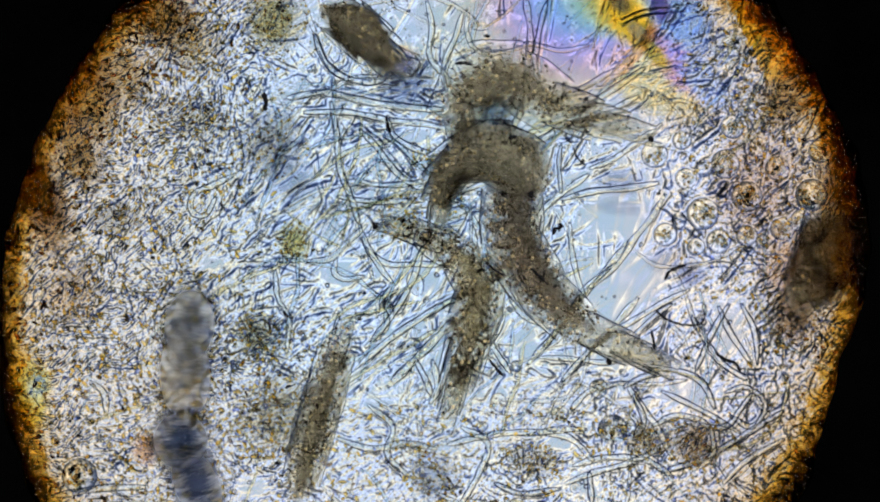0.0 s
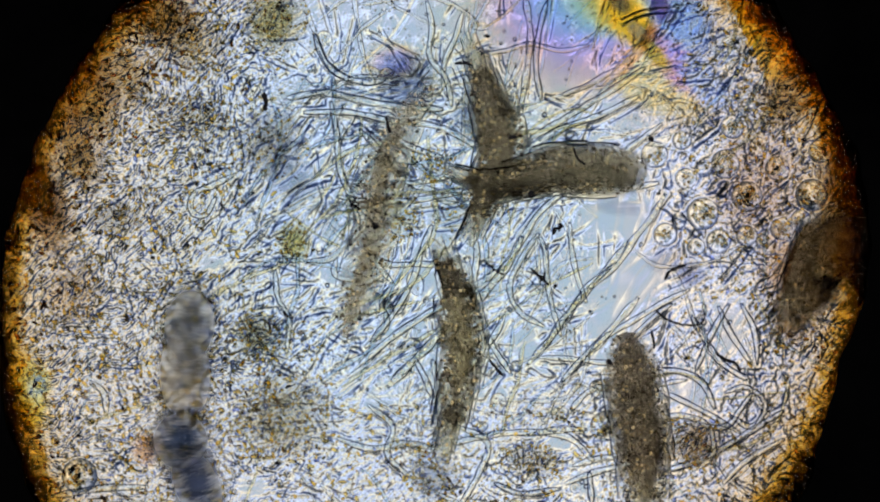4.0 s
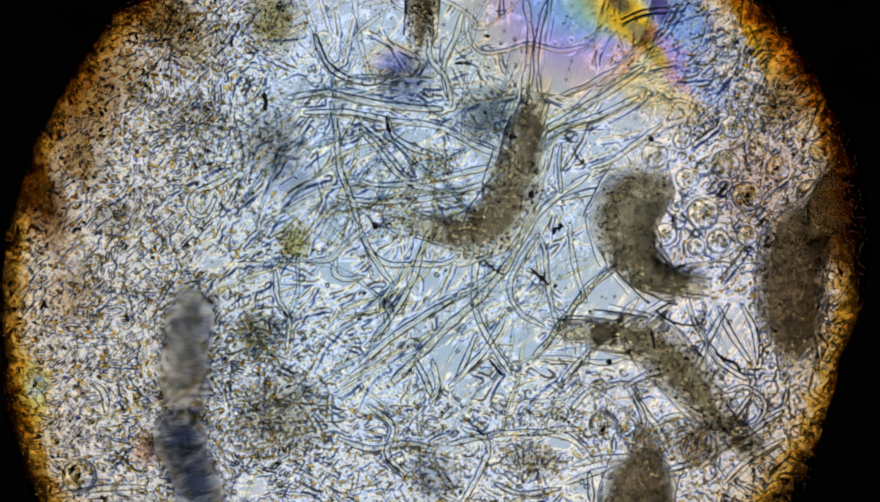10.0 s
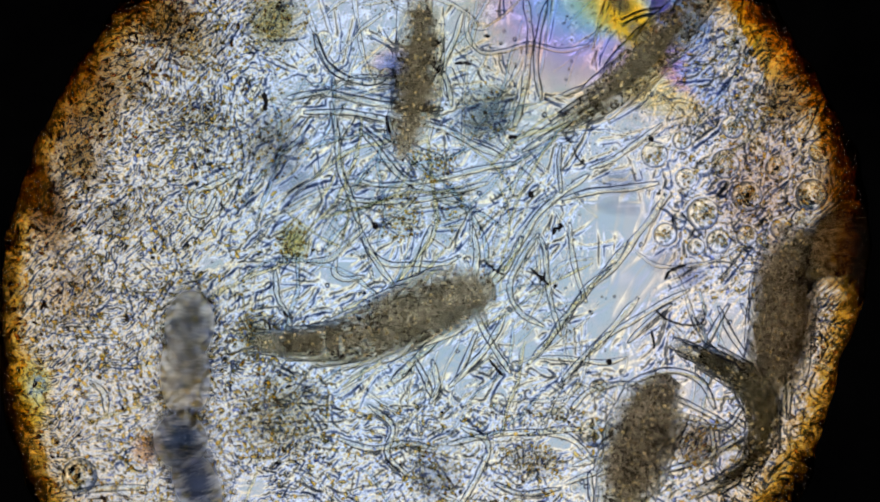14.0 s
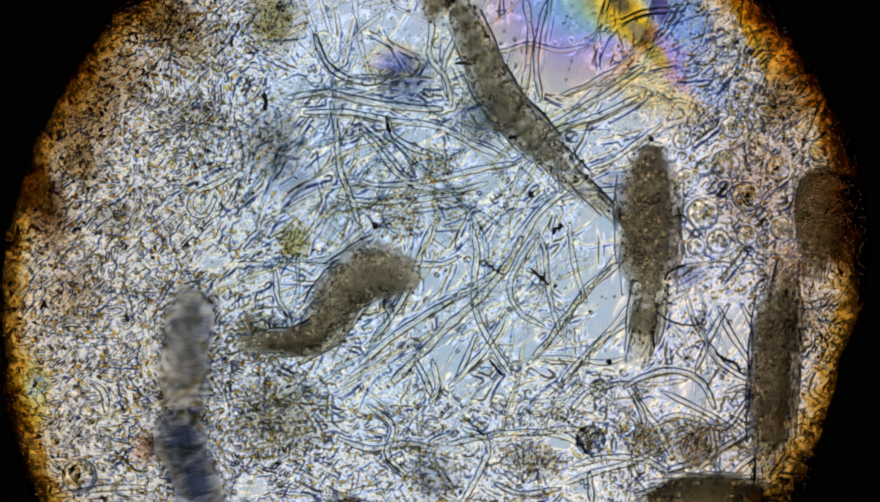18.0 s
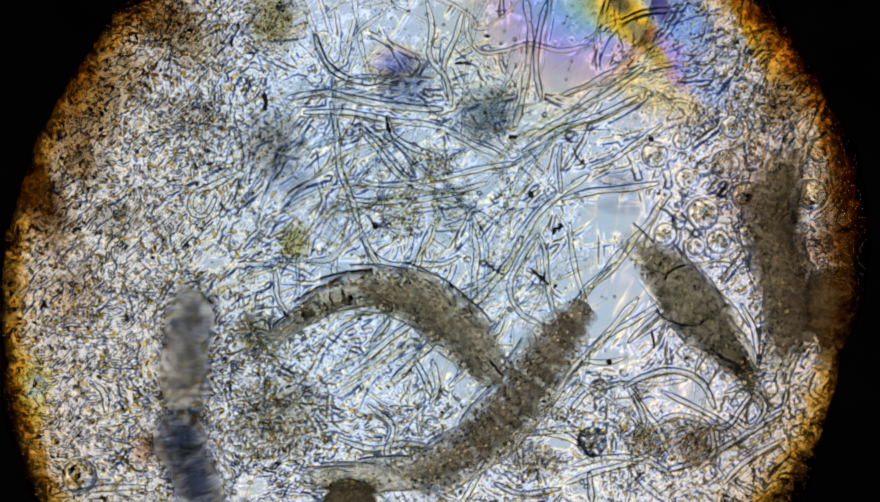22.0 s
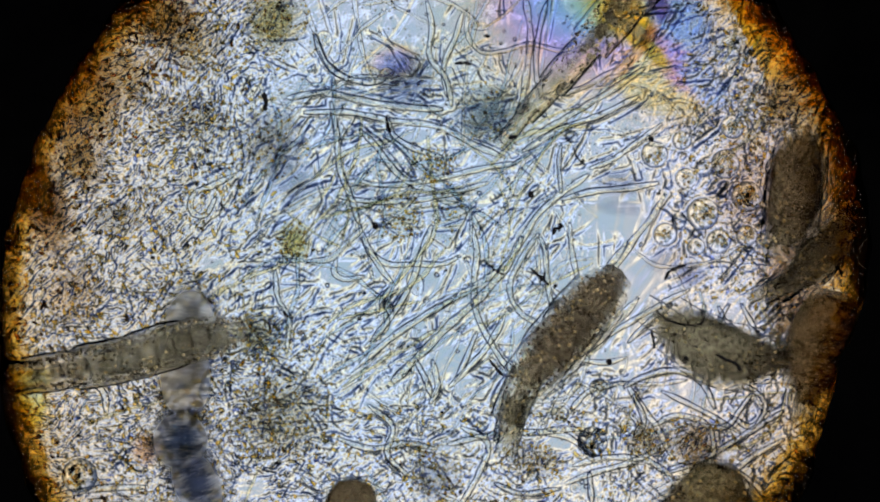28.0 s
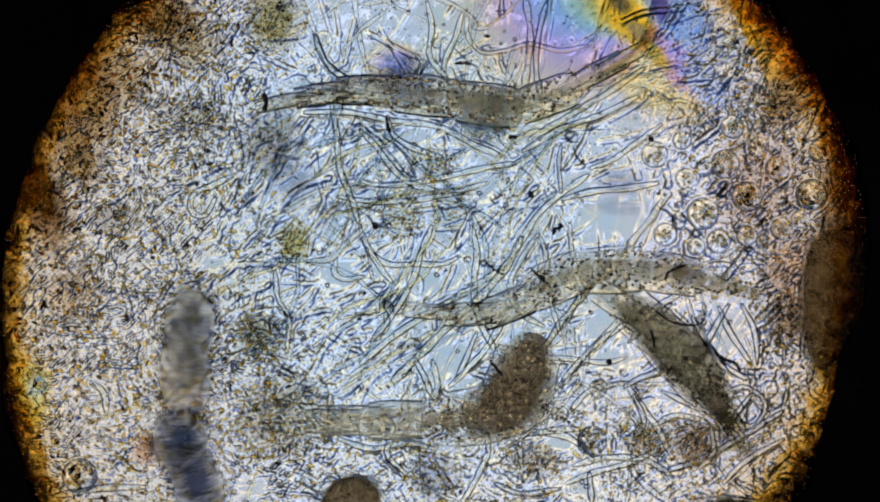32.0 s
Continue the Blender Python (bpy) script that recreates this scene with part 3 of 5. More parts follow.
# the finer threads that lie on top of the mat
rng = random.Random(11)
ZONES = [(430, 950, 130, 400, -10, 34, 40), (420, 640, 250, 500, -52, 16, 28), (540, 860, 540, 720, -38, 18, 24), (640, 1400, 690, 894, -25, 60, 56), (930, 1330, 100, 330, -35, 22, 28),
         (560, 1150, 0, 180, -80, 50, 20), (1150, 1420, 430, 720, 50, 60, 22), (840, 1010, 300, 560, -58, 20, 16), (120, 560, 500, 880, -20, 50, 16), (860, 1080, 600, 720, -50, 50, 10), (650, 1000, 400, 640, -55, 35, 14)]
for x0, x1, y0, y1, lean, spread, count in ZONES:
    for k in range(count):
        x, y = rng.uniform(x0, x1), rng.uniform(y0, y1)
        a = math.radians(lean + rng.gauss(0, spread))
        n, step, bend = rng.randint(12, 26), rng.uniform(8, 12), rng.gauss(0, 0.04)
        line = []
        for q in range(n):
            line.append((x, y))
            x, y = x + step * math.cos(a), y + step * math.sin(a)
            a += bend + rng.gauss(0, 0.1)
        mx, my = line[n // 2]
        if not in_field(mx, my, -0.03) or (open_water(mx, my) and rng.random() < 0.8):
            continue
        w, z = rng.choice((5, 6, 7, 8, 9, 10)), rng.uniform(0.024, 0.055)
        m = THREAD if rng.random() < (0.6 if my > 690 else 0.25) else THREAD_F if rng.random() < 0.5 else THREAD_B if rng.random() < 0.6 else THREAD_Y
        lb = {"clear_thread": "dark-edged clear fungal thread in the mat", "fine_thread": "fine clear fungal thread in the mat", "bluish_thread": "fine bluish fungal thread in the mat", "yellowish_thread": "fine yellowish fungal thread in the mat"}[m.name]
        thread(lb, w, *line, z=z, material=m, bead=0.2, seed=k)


# grains: short plump rods and beads of debris
def grain(x, y, z, a, ln, w, tilt):
    v, f = BALL1 if w < 0.0034 else BALL2
    c, s = math.cos(a), math.sin(a)
    q = v * np.array((ln, w, w * 0.8))
    q = np.stack([q[:, 0] * c - q[:, 1] * s, q[:, 0] * s + q[:, 1] * c, q[:, 2] + q[:, 0] * tilt], 1)
    return q + np.array(at(x, y, z)), f


heap, heap_c = Heap(), Heap()
count = 0
while count < 7400:
    x, y = rng.uniform(0, 1560), rng.uniform(-20, 914)
    if rng.random() > grain_share(x, y) or not in_field(x, y, 0.02) or open_water(x, y):
        continue
    a = rng.gauss(-0.7, 0.8)
    p = at(x, y)
    rim = math.hypot(p.x, p.y) - edge(math.atan2(p.y, p.x))
    sz = rng.choice((1.5, 1.9, 2.3, 2.6, 3.0, 3.5)) / 1000
    g = grain(x, y, rng.uniform(0.022, 0.05), a, sz * rng.uniform(1.1, 2.4), sz, rng.gauss(0, 0.2))
    count += 1
    amber = (-0.10, 0.06) if x < 420 and y < 420 else (-0.05, 0.05) if x < 420 else (-0.03, 0.03)
    (heap_c if rim > rng.gauss(*amber) else heap).add(*g)
beads = Heap()
for _ in range(4600):
    x, y, sz = rng.uniform(420, 1420), rng.uniform(-20, 914), rng.choice((1.2, 1.5, 1.8, 2.2, 2.6)) / 1000
    if in_field(x, y, -0.02) and not (open_water(x, y) and rng.random() < 0.93):
        beads.add(*grain(x, y, rng.uniform(0.026, 0.06), rng.uniform(0, 3), sz * rng.uniform(1.0, 1.5), sz, 0.0))
tagged(new("fine_beads", beads.mesh("fine_beads", BEAD)), "fine clear beads strewn over the thread mat", "debris", kind="stuff")
tagged(new("debris_grains", heap.mesh("debris_grains", GRAIN)), "packed clear and yellowish debris grains", "debris", kind="stuff")
tagged(new("amber_grains", heap_c.mesh("amber_grains", AMBER)), "amber and dark debris grains along the rim", "debris", kind="stuff")


# ---- coloured films ----
def film(label, material, *outline, z=0.004):
    p = spline(list(outline) + [outline[0]], 40)[:-1]
    n = len(p)
    v = [at(x, y, z) for x, y in p] + [at(x, y, z + 0.002) for x, y in p]
    f = [tuple(range(n, 2 * n))] + [(k, (k + 1) % n, n + (k + 1) % n, n + k) for k in range(n)]
    return tagged(new("colour_film", mesh_of("colour_film", v, f, material, False)), label, "film", "interference films")


film("thin rainbow film, orange through blue and violet to pale yellow", film_material("rainbow_film", [
    (1020, 30, 330, 290, 0, (0.98, 0.93, 0.76)), (1030, 15, 235, 200, 0, (0.98, 0.75, 0.64)), (1036, 5, 188, 156, 0, (0.86, 0.60, 0.86)), (1042, -5, 162, 126, 0, (0.60, 0.56, 1.0)),
    (1052, -10, 152, 92, 0, (0.44, 0.66, 0.98)), (1074, -2, 100, 70, 20, (0.52, 0.76, 0.60)), (1100, 12, 100, 58, 45, (0.80, 0.72, 0.20)), (1120, 34, 82, 42, 48, (1.0, 0.60, 0.04)), (1102, 2, 34, 20, 45, (0.25, 0.18, 0.06)), (1142, 62, 40, 18, 45, (0.42, 0.32, 0.14))], -10, 0.05, 0.25),
     (740, -60), (950, -70), (1120, -60), (1190, -50), (1180, 40), (1120, 125), (1030, 200), (930, 270), (830, 260), (750, 150))
film("streaked film, blue, purple and orange in bands", film_material("streaked_film", [
    (1190, 130, 170, 130, 45, (0.88, 0.82, 0.78)),
    (1170, 120, 150, 62, 50, (0.96, 0.80, 0.44)), (1150, 160, 80, 44, 30, (0.98, 0.82, 0.46)), (1200, 105, 105, 40, 48, (0.72, 0.46, 0.66)), (1225, 118, 66, 26, 48, (0.52, 0.42, 0.86)), (1166, 96, 50, 20, 48, (0.70, 0.50, 0.12)),
    (1205, 20, 110, 62, 50, (0.36, 0.55, 1.0)), (1172, 8, 50, 26, 45, (0.24, 0.24, 0.52)), (1262, 150, 70, 40, 48, (0.66, 0.76, 1.0)), (1300, 90, 40, 46, 0, (0.76, 0.86, 1.0))], 45, 0.4, 0.4),
     (1165, -60), (1300, -50), (1345, 40), (1345, 150), (1300, 215), (1200, 240), (1090, 225), (1050, 180), (1100, 110), (1150, 50), z=0.008)
# bluish cast of the light in mid field, painted as a tinted sheet
film("broad sheet painted with the bluish cast of the lamplight", film_material("bluish_cast", [(690, 400, 520, 560, 0, (0.90, 0.975, 1.0))], 0, 0.02, 0.3),
     (180, -100), (600, -120), (1000, -100), (1150, 200), (1150, 600), (1000, 900), (600, 960), (200, 900), (80, 400), z=0.001)
# added sheet that gives the left side a warmer tint
film("broad pale yellowish slime film under the grains", film_material("warm_tint", [(120, 520, 420, 640, 0, (1.0, 0.925, 0.81))], 0, 0.02, 0.3),
     (-10, 200), (150, 0), (330, -60), (460, 100), (470, 500), (460, 900), (150, 960), (20, 800), z=0.0025)
# mauve cast of the light on the right, painted the same way
film("broad sheet painted with the mauve cast of the lamplight", film_material("mauve_cast", [(1320, 560, 260, 620, 0, (1.0, 0.95, 0.96))], 0, 0.02, 0.3),
     (1060, -100), (1300, -60), (1480, 150), (1540, 450), (1480, 800), (1300, 980), (1060, 960), z=0.0015)
film("amber film beside the rim", film_material("amber_film", [(1350, 40, 105, 100, 30, (1.0, 0.68, 0.08)), (1385, 105, 50, 60, 40, (1.0, 0.72, 0.20))], -45, 0.25),
     (1265, -60), (1370, -60), (1435, 60), (1450, 170), (1380, 180), (1350, 110), z=0.006)
film("small iridescent film flake", film_material("flake_film", [(696, 110, 62, 44, 0, (1.0, 0.80, 0.5)), (698, 110, 46, 30, 0, (0.95, 0.76, 0.90)), (700, 112, 30, 20, 0, (0.72, 0.70, 0.98))]),
     (620, 85), (700, 55), (775, 95), (760, 145), (680, 165), z=0.006)
film("yellow and teal film at the rim", film_material("teal_film", [(45, 700, 60, 90, 0, (1.0, 0.82, 0.12)), (58, 690, 40, 50, 0, (0.84, 0.90, 0.5)), (66, 685, 24, 30, 0, (0.74, 0.92, 0.86))]),
     (0, 600), (60, 590), (120, 670), (110, 770), (30, 800), z=0.006)


# ---- clumps of slime and debris ----
def clump(label, x, y, rx, ry, lean, col, depth, z=0.03, bits=0, bit_mat=None, seed=1, skin=haze_material):
    rg = random.Random(seed + int(x) + int(y))
    ob = tagged(new("debris_clump"), label, "debris", "debris clumps")
    ob.location = at(x, y, z)
    v, f = BALL3
    v = v.copy()
    v[:, 2] = np.where(v[:, 2] > 0, v[:, 2] ** 3, v[:, 2])
    ph = [rg.uniform(0, 6) for _ in range(3)]
    k = 1 + 0.06 * np.sin(4 * v[:, 0] + ph[0]) * np.sin(5 * v[:, 1] + ph[1])
    f = [q for q in f if sum(v[i][2] for i in q) > -0.01]
    me = mesh_of("slime", (v * k[:, None]).tolist(), f, skin("slime_" + str(int(x)) + "_" + str(int(y)), col, depth))
    s = part("slime", me, ob)
    s.rotation_euler = (0, 0, math.radians(-lean))
    s.scale = (rx / 1000, ry / 1000, 0.02)
    if bits:
        hp = Heap()
        for _ in range(bits):
            a, d = rg.uniform(0, 6.3), 0.88 * rg.random() ** 0.55
            u, w = d * rx * math.cos(a), d * ry * math.sin(a)
            c, sn = math.cos(math.radians(-lean)), math.sin(math.radians(-lean))
            bv, bf = BALL2
            sz = rg.choice((1.6, 2, 2.5, 3)) / 1000
            hp.add(bv * np.array((sz, sz * rg.uniform(0.7, 1.3), sz * 0.8)) + np.array(((u * c - w * sn) / 1000, (u * sn + w * c) / 1000, rg.uniform(0.0, 0.025))), bf)
        tagged(part("granules", hp.mesh("granules", bit_mat or GRAIN), ob), kind="stuff")
    return ob


OCHRE = grain_material("ochre_grain", [(0.0, (0.98, 0.92, 0.66)), (0.3, (0.90, 0.80, 0.50)), (0.6, (0.72, 0.60, 0.34)), (0.8, (0.45, 0.36, 0.2)), (0.9, (0.95, 0.95, 0.9))], 1.13)
GREY, BLUE, OLIVE, UMBER, TEAL = (0.22, 0.22, 0.25), (0.16, 0.19, 0.28), (0.36, 0.30, 0.10), (0.26, 0.15, 0.05), (0.30, 0.38, 0.42)
clump("blurred grey-brown slime column with cross streaks", 338, 580, 72, 105, 4, (0.24, 0.25, 0.28), 0.9, 0.12, skin=smear_material)
clump("blurred grey-brown slime column with cross streaks", 330, 670, 74, 125, -2, (0.34, 0.31, 0.27), 0.85, 0.10, skin=smear_material)
clump("dark blue-grey blurred debris clump", 322, 785, 80, 82, 0, (0.06, 0.085, 0.15), 1.0, 0.12, skin=smear_material)
clump("dark blue-grey blurred debris clump", 352, 865, 66, 110, -25, (0.07, 0.09, 0.15), 1.0, 0.10, skin=smear_material)
clump("orange stained debris clump", 262, 800, 40, 40, 0, (0.7, 0.35, 0.12), 0.7, 0.05)
clump("olive brown granular clump", 488, 35, 75, 80, 0, OLIVE, 0.9, 0.04, 126, OCHRE)
clump("amber brown granular clump by the rim", 275, 25, 120, 70, 20, (0.42, 0.29, 0.08), 0.95, 0.04, 144, OCHRE)
clump("amber brown granular clump by the rim", 150, 165, 75, 130, -30, (0.42, 0.28, 0.07), 0.95, 0.04, 108, OCHRE)
clump("dark amber clump by the rim", 70, 335, 60, 120, -18, (0.28, 0.17, 0.04), 1.0, 0.04, 108, OCHRE)
clump("amber brown grain bed by the rim", 330, 70, 110, 70, 30, (0.62, 0.50, 0.30), 0.85, 0.05, 60, OCHRE)
clump("amber brown grain bed by the rim", 215, 130, 80, 90, -35, (0.58, 0.44, 0.22), 0.85, 0.05, 60, OCHRE)
clump("amber brown grain bed by the rim", 140, 270, 60, 100, -25, (0.45, 0.32, 0.14), 0.95, 0.05, 60, OCHRE)
clump("amber brown grain bed by the rim", 95, 400, 60, 90, -10, (0.55, 0.38, 0.18), 0.8, 0.05, 60, OCHRE)
clump("amber brown grain bed by the rim", 130, 520, 70, 80, 0, (0.66, 0.5, 0.32), 0.7, 0.05, 60, OCHRE)
clump("brown grain bed near the rim", 1345, 330, 110, 140, 0, (0.72, 0.54, 0.42), 0.8, 0.05, 60, OCHRE)
clump("brown grain bed near the rim", 1405, 480, 80, 100, 0, (0.66, 0.45, 0.29), 0.8, 0.05, 60, OCHRE)
clump("grey granular clump in the thread mat", 482, 255, 78, 78, 0, (0.38, 0.36, 0.33), 0.85, 0.05, 108)
clump("bluish grey blurred clump in the mat", 520, 320, 60, 62, 0, (0.42, 0.46, 0.55), 0.7, 0.05)
clump("yellow-olive granular clump in the mat", 524, 432, 40, 48, -20, (0.55, 0.48, 0.12), 0.85, 0.05, 82, OCHRE)
clump("dark blue-grey clump under an iridescent flake", 722, 140, 72, 66, -20, (0.22, 0.26, 0.36), 0.9, 0.04)
clump("dark teal-grey granular clump", 866, 205, 82, 66, -20, (0.22, 0.27, 0.30), 0.9, 0.04, 46)
clump("clear granular clump in the thread mat", 768, 295, 55, 34, 0, (0.7, 0.72, 0.7), 0.7, 0.05, 126)
clump("clear granular clump in the thread mat", 716, 388, 48, 52, 0, (0.62, 0.64, 0.56), 0.7, 0.05, 144)
clump("pale grey blurred spot in open water", 1100, 325, 62, 34, 8, (0.48, 0.5, 0.58), 0.8, 0.03)
clump("pale grey blurred spot in open water", 1105, 368, 80, 22, 5, (0.62, 0.63, 0.68), 0.7, 0.03)
clump("pale grey blurred spot in open water", 1192, 462, 56, 36, 0, (0.6, 0.58, 0.6), 0.7, 0.03)
clump("dark bluish blurred spot in open water", 1228, 490, 36, 28, 0, (0.3, 0.32, 0.45), 0.8, 0.03)
clump("olive granular clump in the thread mat", 458, 598, 52, 55, 0, (0.45, 0.42, 0.28), 0.8, 0.05, 72)
clump("brownish grain cluster in the thread mat", 505, 740, 110, 100, 0, (0.52, 0.47, 0.33), 0.8, 0.05, 216)
clump("brown granular clump in the thread mat", 1240, 790, 66, 60, 0, (0.38, 0.3, 0.2), 0.85, 0.05, 162)
clump("brown granular clump in the thread mat", 1152, 785, 52, 34, 0, (0.45, 0.38, 0.25), 0.8, 0.05, 90)
clump("brown granular clump in the thread mat", 1412, 572, 62, 60, 0, (0.38, 0.28, 0.17), 0.85, 0.05, 108, OCHRE)
clump("dark brown clump by the rim", 1500, 430, 85, 75, 0, UMBER, 0.95, 0.05, 108, OCHRE)
# two dark veils paint more light falloff onto the right edge of the field
clump("nearly black edge falloff painted by the rim", 1552, 470, 62, 170, 0, (0.05, 0.03, 0.01), 1.0, 0.03)
clump("nearly black edge falloff painted by the rim", 1530, 625, 50, 90, 20, (0.06, 0.035, 0.01), 1.0, 0.03)
clump("dark brown clump by the rim", 1520, 690, 60, 110, 15, UMBER, 0.9, 0.05, 108, OCHRE)
clump("dark brown clump by the rim", 1485, 850, 60, 100, 25, UMBER, 0.95, 0.05, 108, OCHRE)
clump("dark brown clump by the rim", 1500, 320, 60, 130, 0, (0.30, 0.18, 0.05), 0.95, 0.05, 60, OCHRE)
clump("brown clump by the rim", 1400, 170, 60, 90, 30, (0.5, 0.36, 0.14), 0.8, 0.05, 108, OCHRE)
clump("grey-blue granular clump in the mat", 775, 850, 60, 55, 0, (0.42, 0.45, 0.5), 0.8, 0.05, 126)
clump("grey granular clump in the thread mat", 950, 820, 70, 40, 10, (0.5, 0.47, 0.42), 0.8, 0.05, 144)
clump("blurred bluish spot in the thread mat", 800, 380, 44, 60, 0, (0.5, 0.58, 0.62), 0.7, 0.04, 43)
clump("blurred grey ring clump", 205, 390, 60, 45, 0, (0.5, 0.48, 0.42), 0.75, 0.05, 72)
clump("grey granular band in the thread mat", 345, 210, 90, 50, 10, (0.5, 0.48, 0.42), 0.75, 0.05, 108)


# sheet that carries the painted amber and dark light falloff at the field edge
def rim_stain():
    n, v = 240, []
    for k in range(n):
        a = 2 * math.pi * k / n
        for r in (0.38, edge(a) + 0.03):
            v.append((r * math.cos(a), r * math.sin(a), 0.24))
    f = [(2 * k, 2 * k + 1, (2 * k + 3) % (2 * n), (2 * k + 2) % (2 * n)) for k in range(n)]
    return tagged(new("rim_stain", mesh_of("rim_stain", v, f, stain_material("amber_falloff"), False)), "amber to dark brown slime stain along the rim", "stain", kind="stuff")


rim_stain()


# ---- round cells ----
def cell(label, x, y, r, z=0.035, fill=16, mat=None, stretch=1.0, lean=0.0, seed=3):
    rg = random.Random(seed + int(x * 3 + y))
    ob = tagged(new("round_cell"), label, "cell", "round cells")
    ob.location = at(x, y, max(z, r / 1000))
    ob.rotation_euler = (0, 0, math.radians(-lean))
    v, f = BALL3 if r > 12 else BALL2
    part("wall", mesh_of("wall", (v * np.array((r * stretch, r, r)) / 1000).tolist(), f, WALL), ob)
    if fill:
        hp = Heap()
        for _ in range(fill):
            d = np.array([rg.gauss(0, 1) for _ in range(3)])
            d *= 0.72 * rg.random() ** 0.4 / np.linalg.norm(d) * r / 1000
            bv, bf = BALL2
            hp.add(bv * r / 1000 * rg.uniform(0.08, 0.17) + d * np.array((stretch, 1, 1)), bf)
        tagged(part("contents", hp.mesh("contents", mat or CELLFILL), ob, "brownish grains inside the cell"))
    return ob


CELLFILL = grain_material("cell_grain", [(0.0, (0.92, 0.86, 0.72)), (0.3, (0.98, 0.95, 0.86)), (0.55, (0.80, 0.73, 0.60)), (0.75, (0.88, 0.91, 0.92))], 1.07)
RC = "round clear cell with a thick wall and brown grains"
for x, y, r in CELLS:
    cell(RC, x, y, r, fill=int(r * 1.5))
for x, y, r in ((778, 77, 10), (578, 68, 14), (680, 313, 11), (985, 735, 11), (920, 652, 11), (1025, 870, 10), (910, 815, 9), (1210, 392, 14), (1255, 300, 16), (1225, 345, 13), (950, 845, 12), (985, 825, 11),
                (1150, 790, 11), (860, 405, 7), (800, 545, 12), (400, 522, 13), (1360, 430, 14), (1340, 290, 15), (705, 838, 8), (860, 760, 10), (740, 690, 7), (1018, 243, 12), (600, 120, 9)):
    cell("small round clear cell with few grains", x, y, r, fill=5)
for x, y, r, s, a in ((660, 128, 11, 1.6, 10), (688, 130, 10, 1.4, -10), (856, 47, 8, 2.2, 0), (690, 550, 13, 1.5, 80), (740, 505, 15, 1.5, 70), (888, 716, 15, 1.1, 90), (1425, 570, 16, 1.4, 30), (1200, 690, 7, 1.6, 50), (1075, 685, 9, 2.2, 10)):
    cell("oval clear cell lying in the mat", x, y, r, fill=4, stretch=s, lean=a)
drifting = cell("drifting round grey cell with a clear edge", 1075, 757, 27, z=0.05, fill=40)

rng = random.Random(5)
for k in range(70):
    cx, cy, ax, ay = POOLS[k % len(POOLS)]
    x, y, r = cx + rng.gauss(0, 0.6) * ax, cy + rng.gauss(0, 0.6) * ay, rng.choice((2.5, 3, 3, 4, 5))
    if in_field(x, y, -0.05):
        ob = tagged(new("bubble", mesh_of("bubble", (BALL2[0] * r / 1000).tolist(), BALL2[1], BUBBLE)),
                    "tiny dark-rimmed bubble in open water", "bubble", "tiny bubbles")
        ob.location = at(x, y, r / 1000)


# ---- black specks on the cover glass ----
tagged(new("cover_glass", slab("cover_glass", 1.05, 1.05, 0.252, 0.258, PANE)), "thin clear cover glass over the wet mat", "cover glass", kind="structure")


def speck(w, *line, label="small black soot speck stuck to the cover glass"):
    rg = random.Random(int(line[0][0] + line[0][1]))
    n = max(6, int(sum(math.dist(a, b) for a, b in zip(line, line[1:])) / 3))
    p = spline(line, n)
    pts = [at(x + rg.gauss(0, 0.5), y + rg.gauss(0, 0.5), 0.246) for x, y in p]
    r = [w / 2000 * rg.uniform(0.7, 1.25) * (0.5 if k in (0, n - 1) else 1) for k in range(n)]
    v, f = tube(pts, r, 7)
    return tagged(new("soot_speck", mesh_of("soot_speck", v.tolist(), f, SOOT)), label, "speck", "soot specks")


FL = "thin black fibre scrap stuck to the cover glass"
speck(9, (470, 165), (474, 182), (470, 197))
speck(5, (688, 206), (691, 222), (696, 237), label=FL)
speck(11, (667, 395), (669, 408))
speck(9, (906, 247), (914, 243), (921, 246))
speck(12, (941, 344), (951, 346))
speck(4, (865, 466), (880, 479), (898, 490), label=FL)
speck(5, (945, 477), (957, 488), (966, 497), (978, 507), label="branched black soot flake stuck to the cover glass")
speck(8, (960, 491), (970, 498))
speck(4, (963, 502), (968, 490), (972, 484))
speck(7, (986, 510), (994, 508))
speck(7, (985, 418), (990, 408), (1003, 402), label="ragged black soot flake stuck to the cover glass")
speck(5, (995, 412), (1000, 400), (994, 399))
speck(10, (1155, 247), (1165, 248))
speck(4, (1022, 262), (1028, 280), (1042, 293), label=FL)
speck(5, (1184, 499), (1190, 486), (1205, 477), (1222, 472), label=FL)
speck(4, (1168, 553), (1185, 567), (1210, 577), (1245, 578), (1256, 566), label=FL)
speck(5, (1160, 586), (1164, 603), (1167, 622), label=FL)
speck(10, (1080, 643), (1091, 647))
speck(7, (1219, 637), (1226, 639))
speck(3, (1234, 616), (1245, 619))
speck(6, (1276, 631), (1292, 640), (1308, 646), (1320, 660), label=FL)
speck(8, (268, 457), (276, 460))
speck(5, (637, 566), (644, 569))
speck(5, (505, 553), (514, 566))
speck(5, (508, 690), (520, 686))
speck(7, (490, 823), (499, 826))
speck(6, (862, 63), (873, 65))
speck(6, (810, 113), (826, 112), (842, 115))
speck(5, (1170, 346), (1176, 344))
speck(5, (872, 640), (888, 660), (898, 670), label=FL)


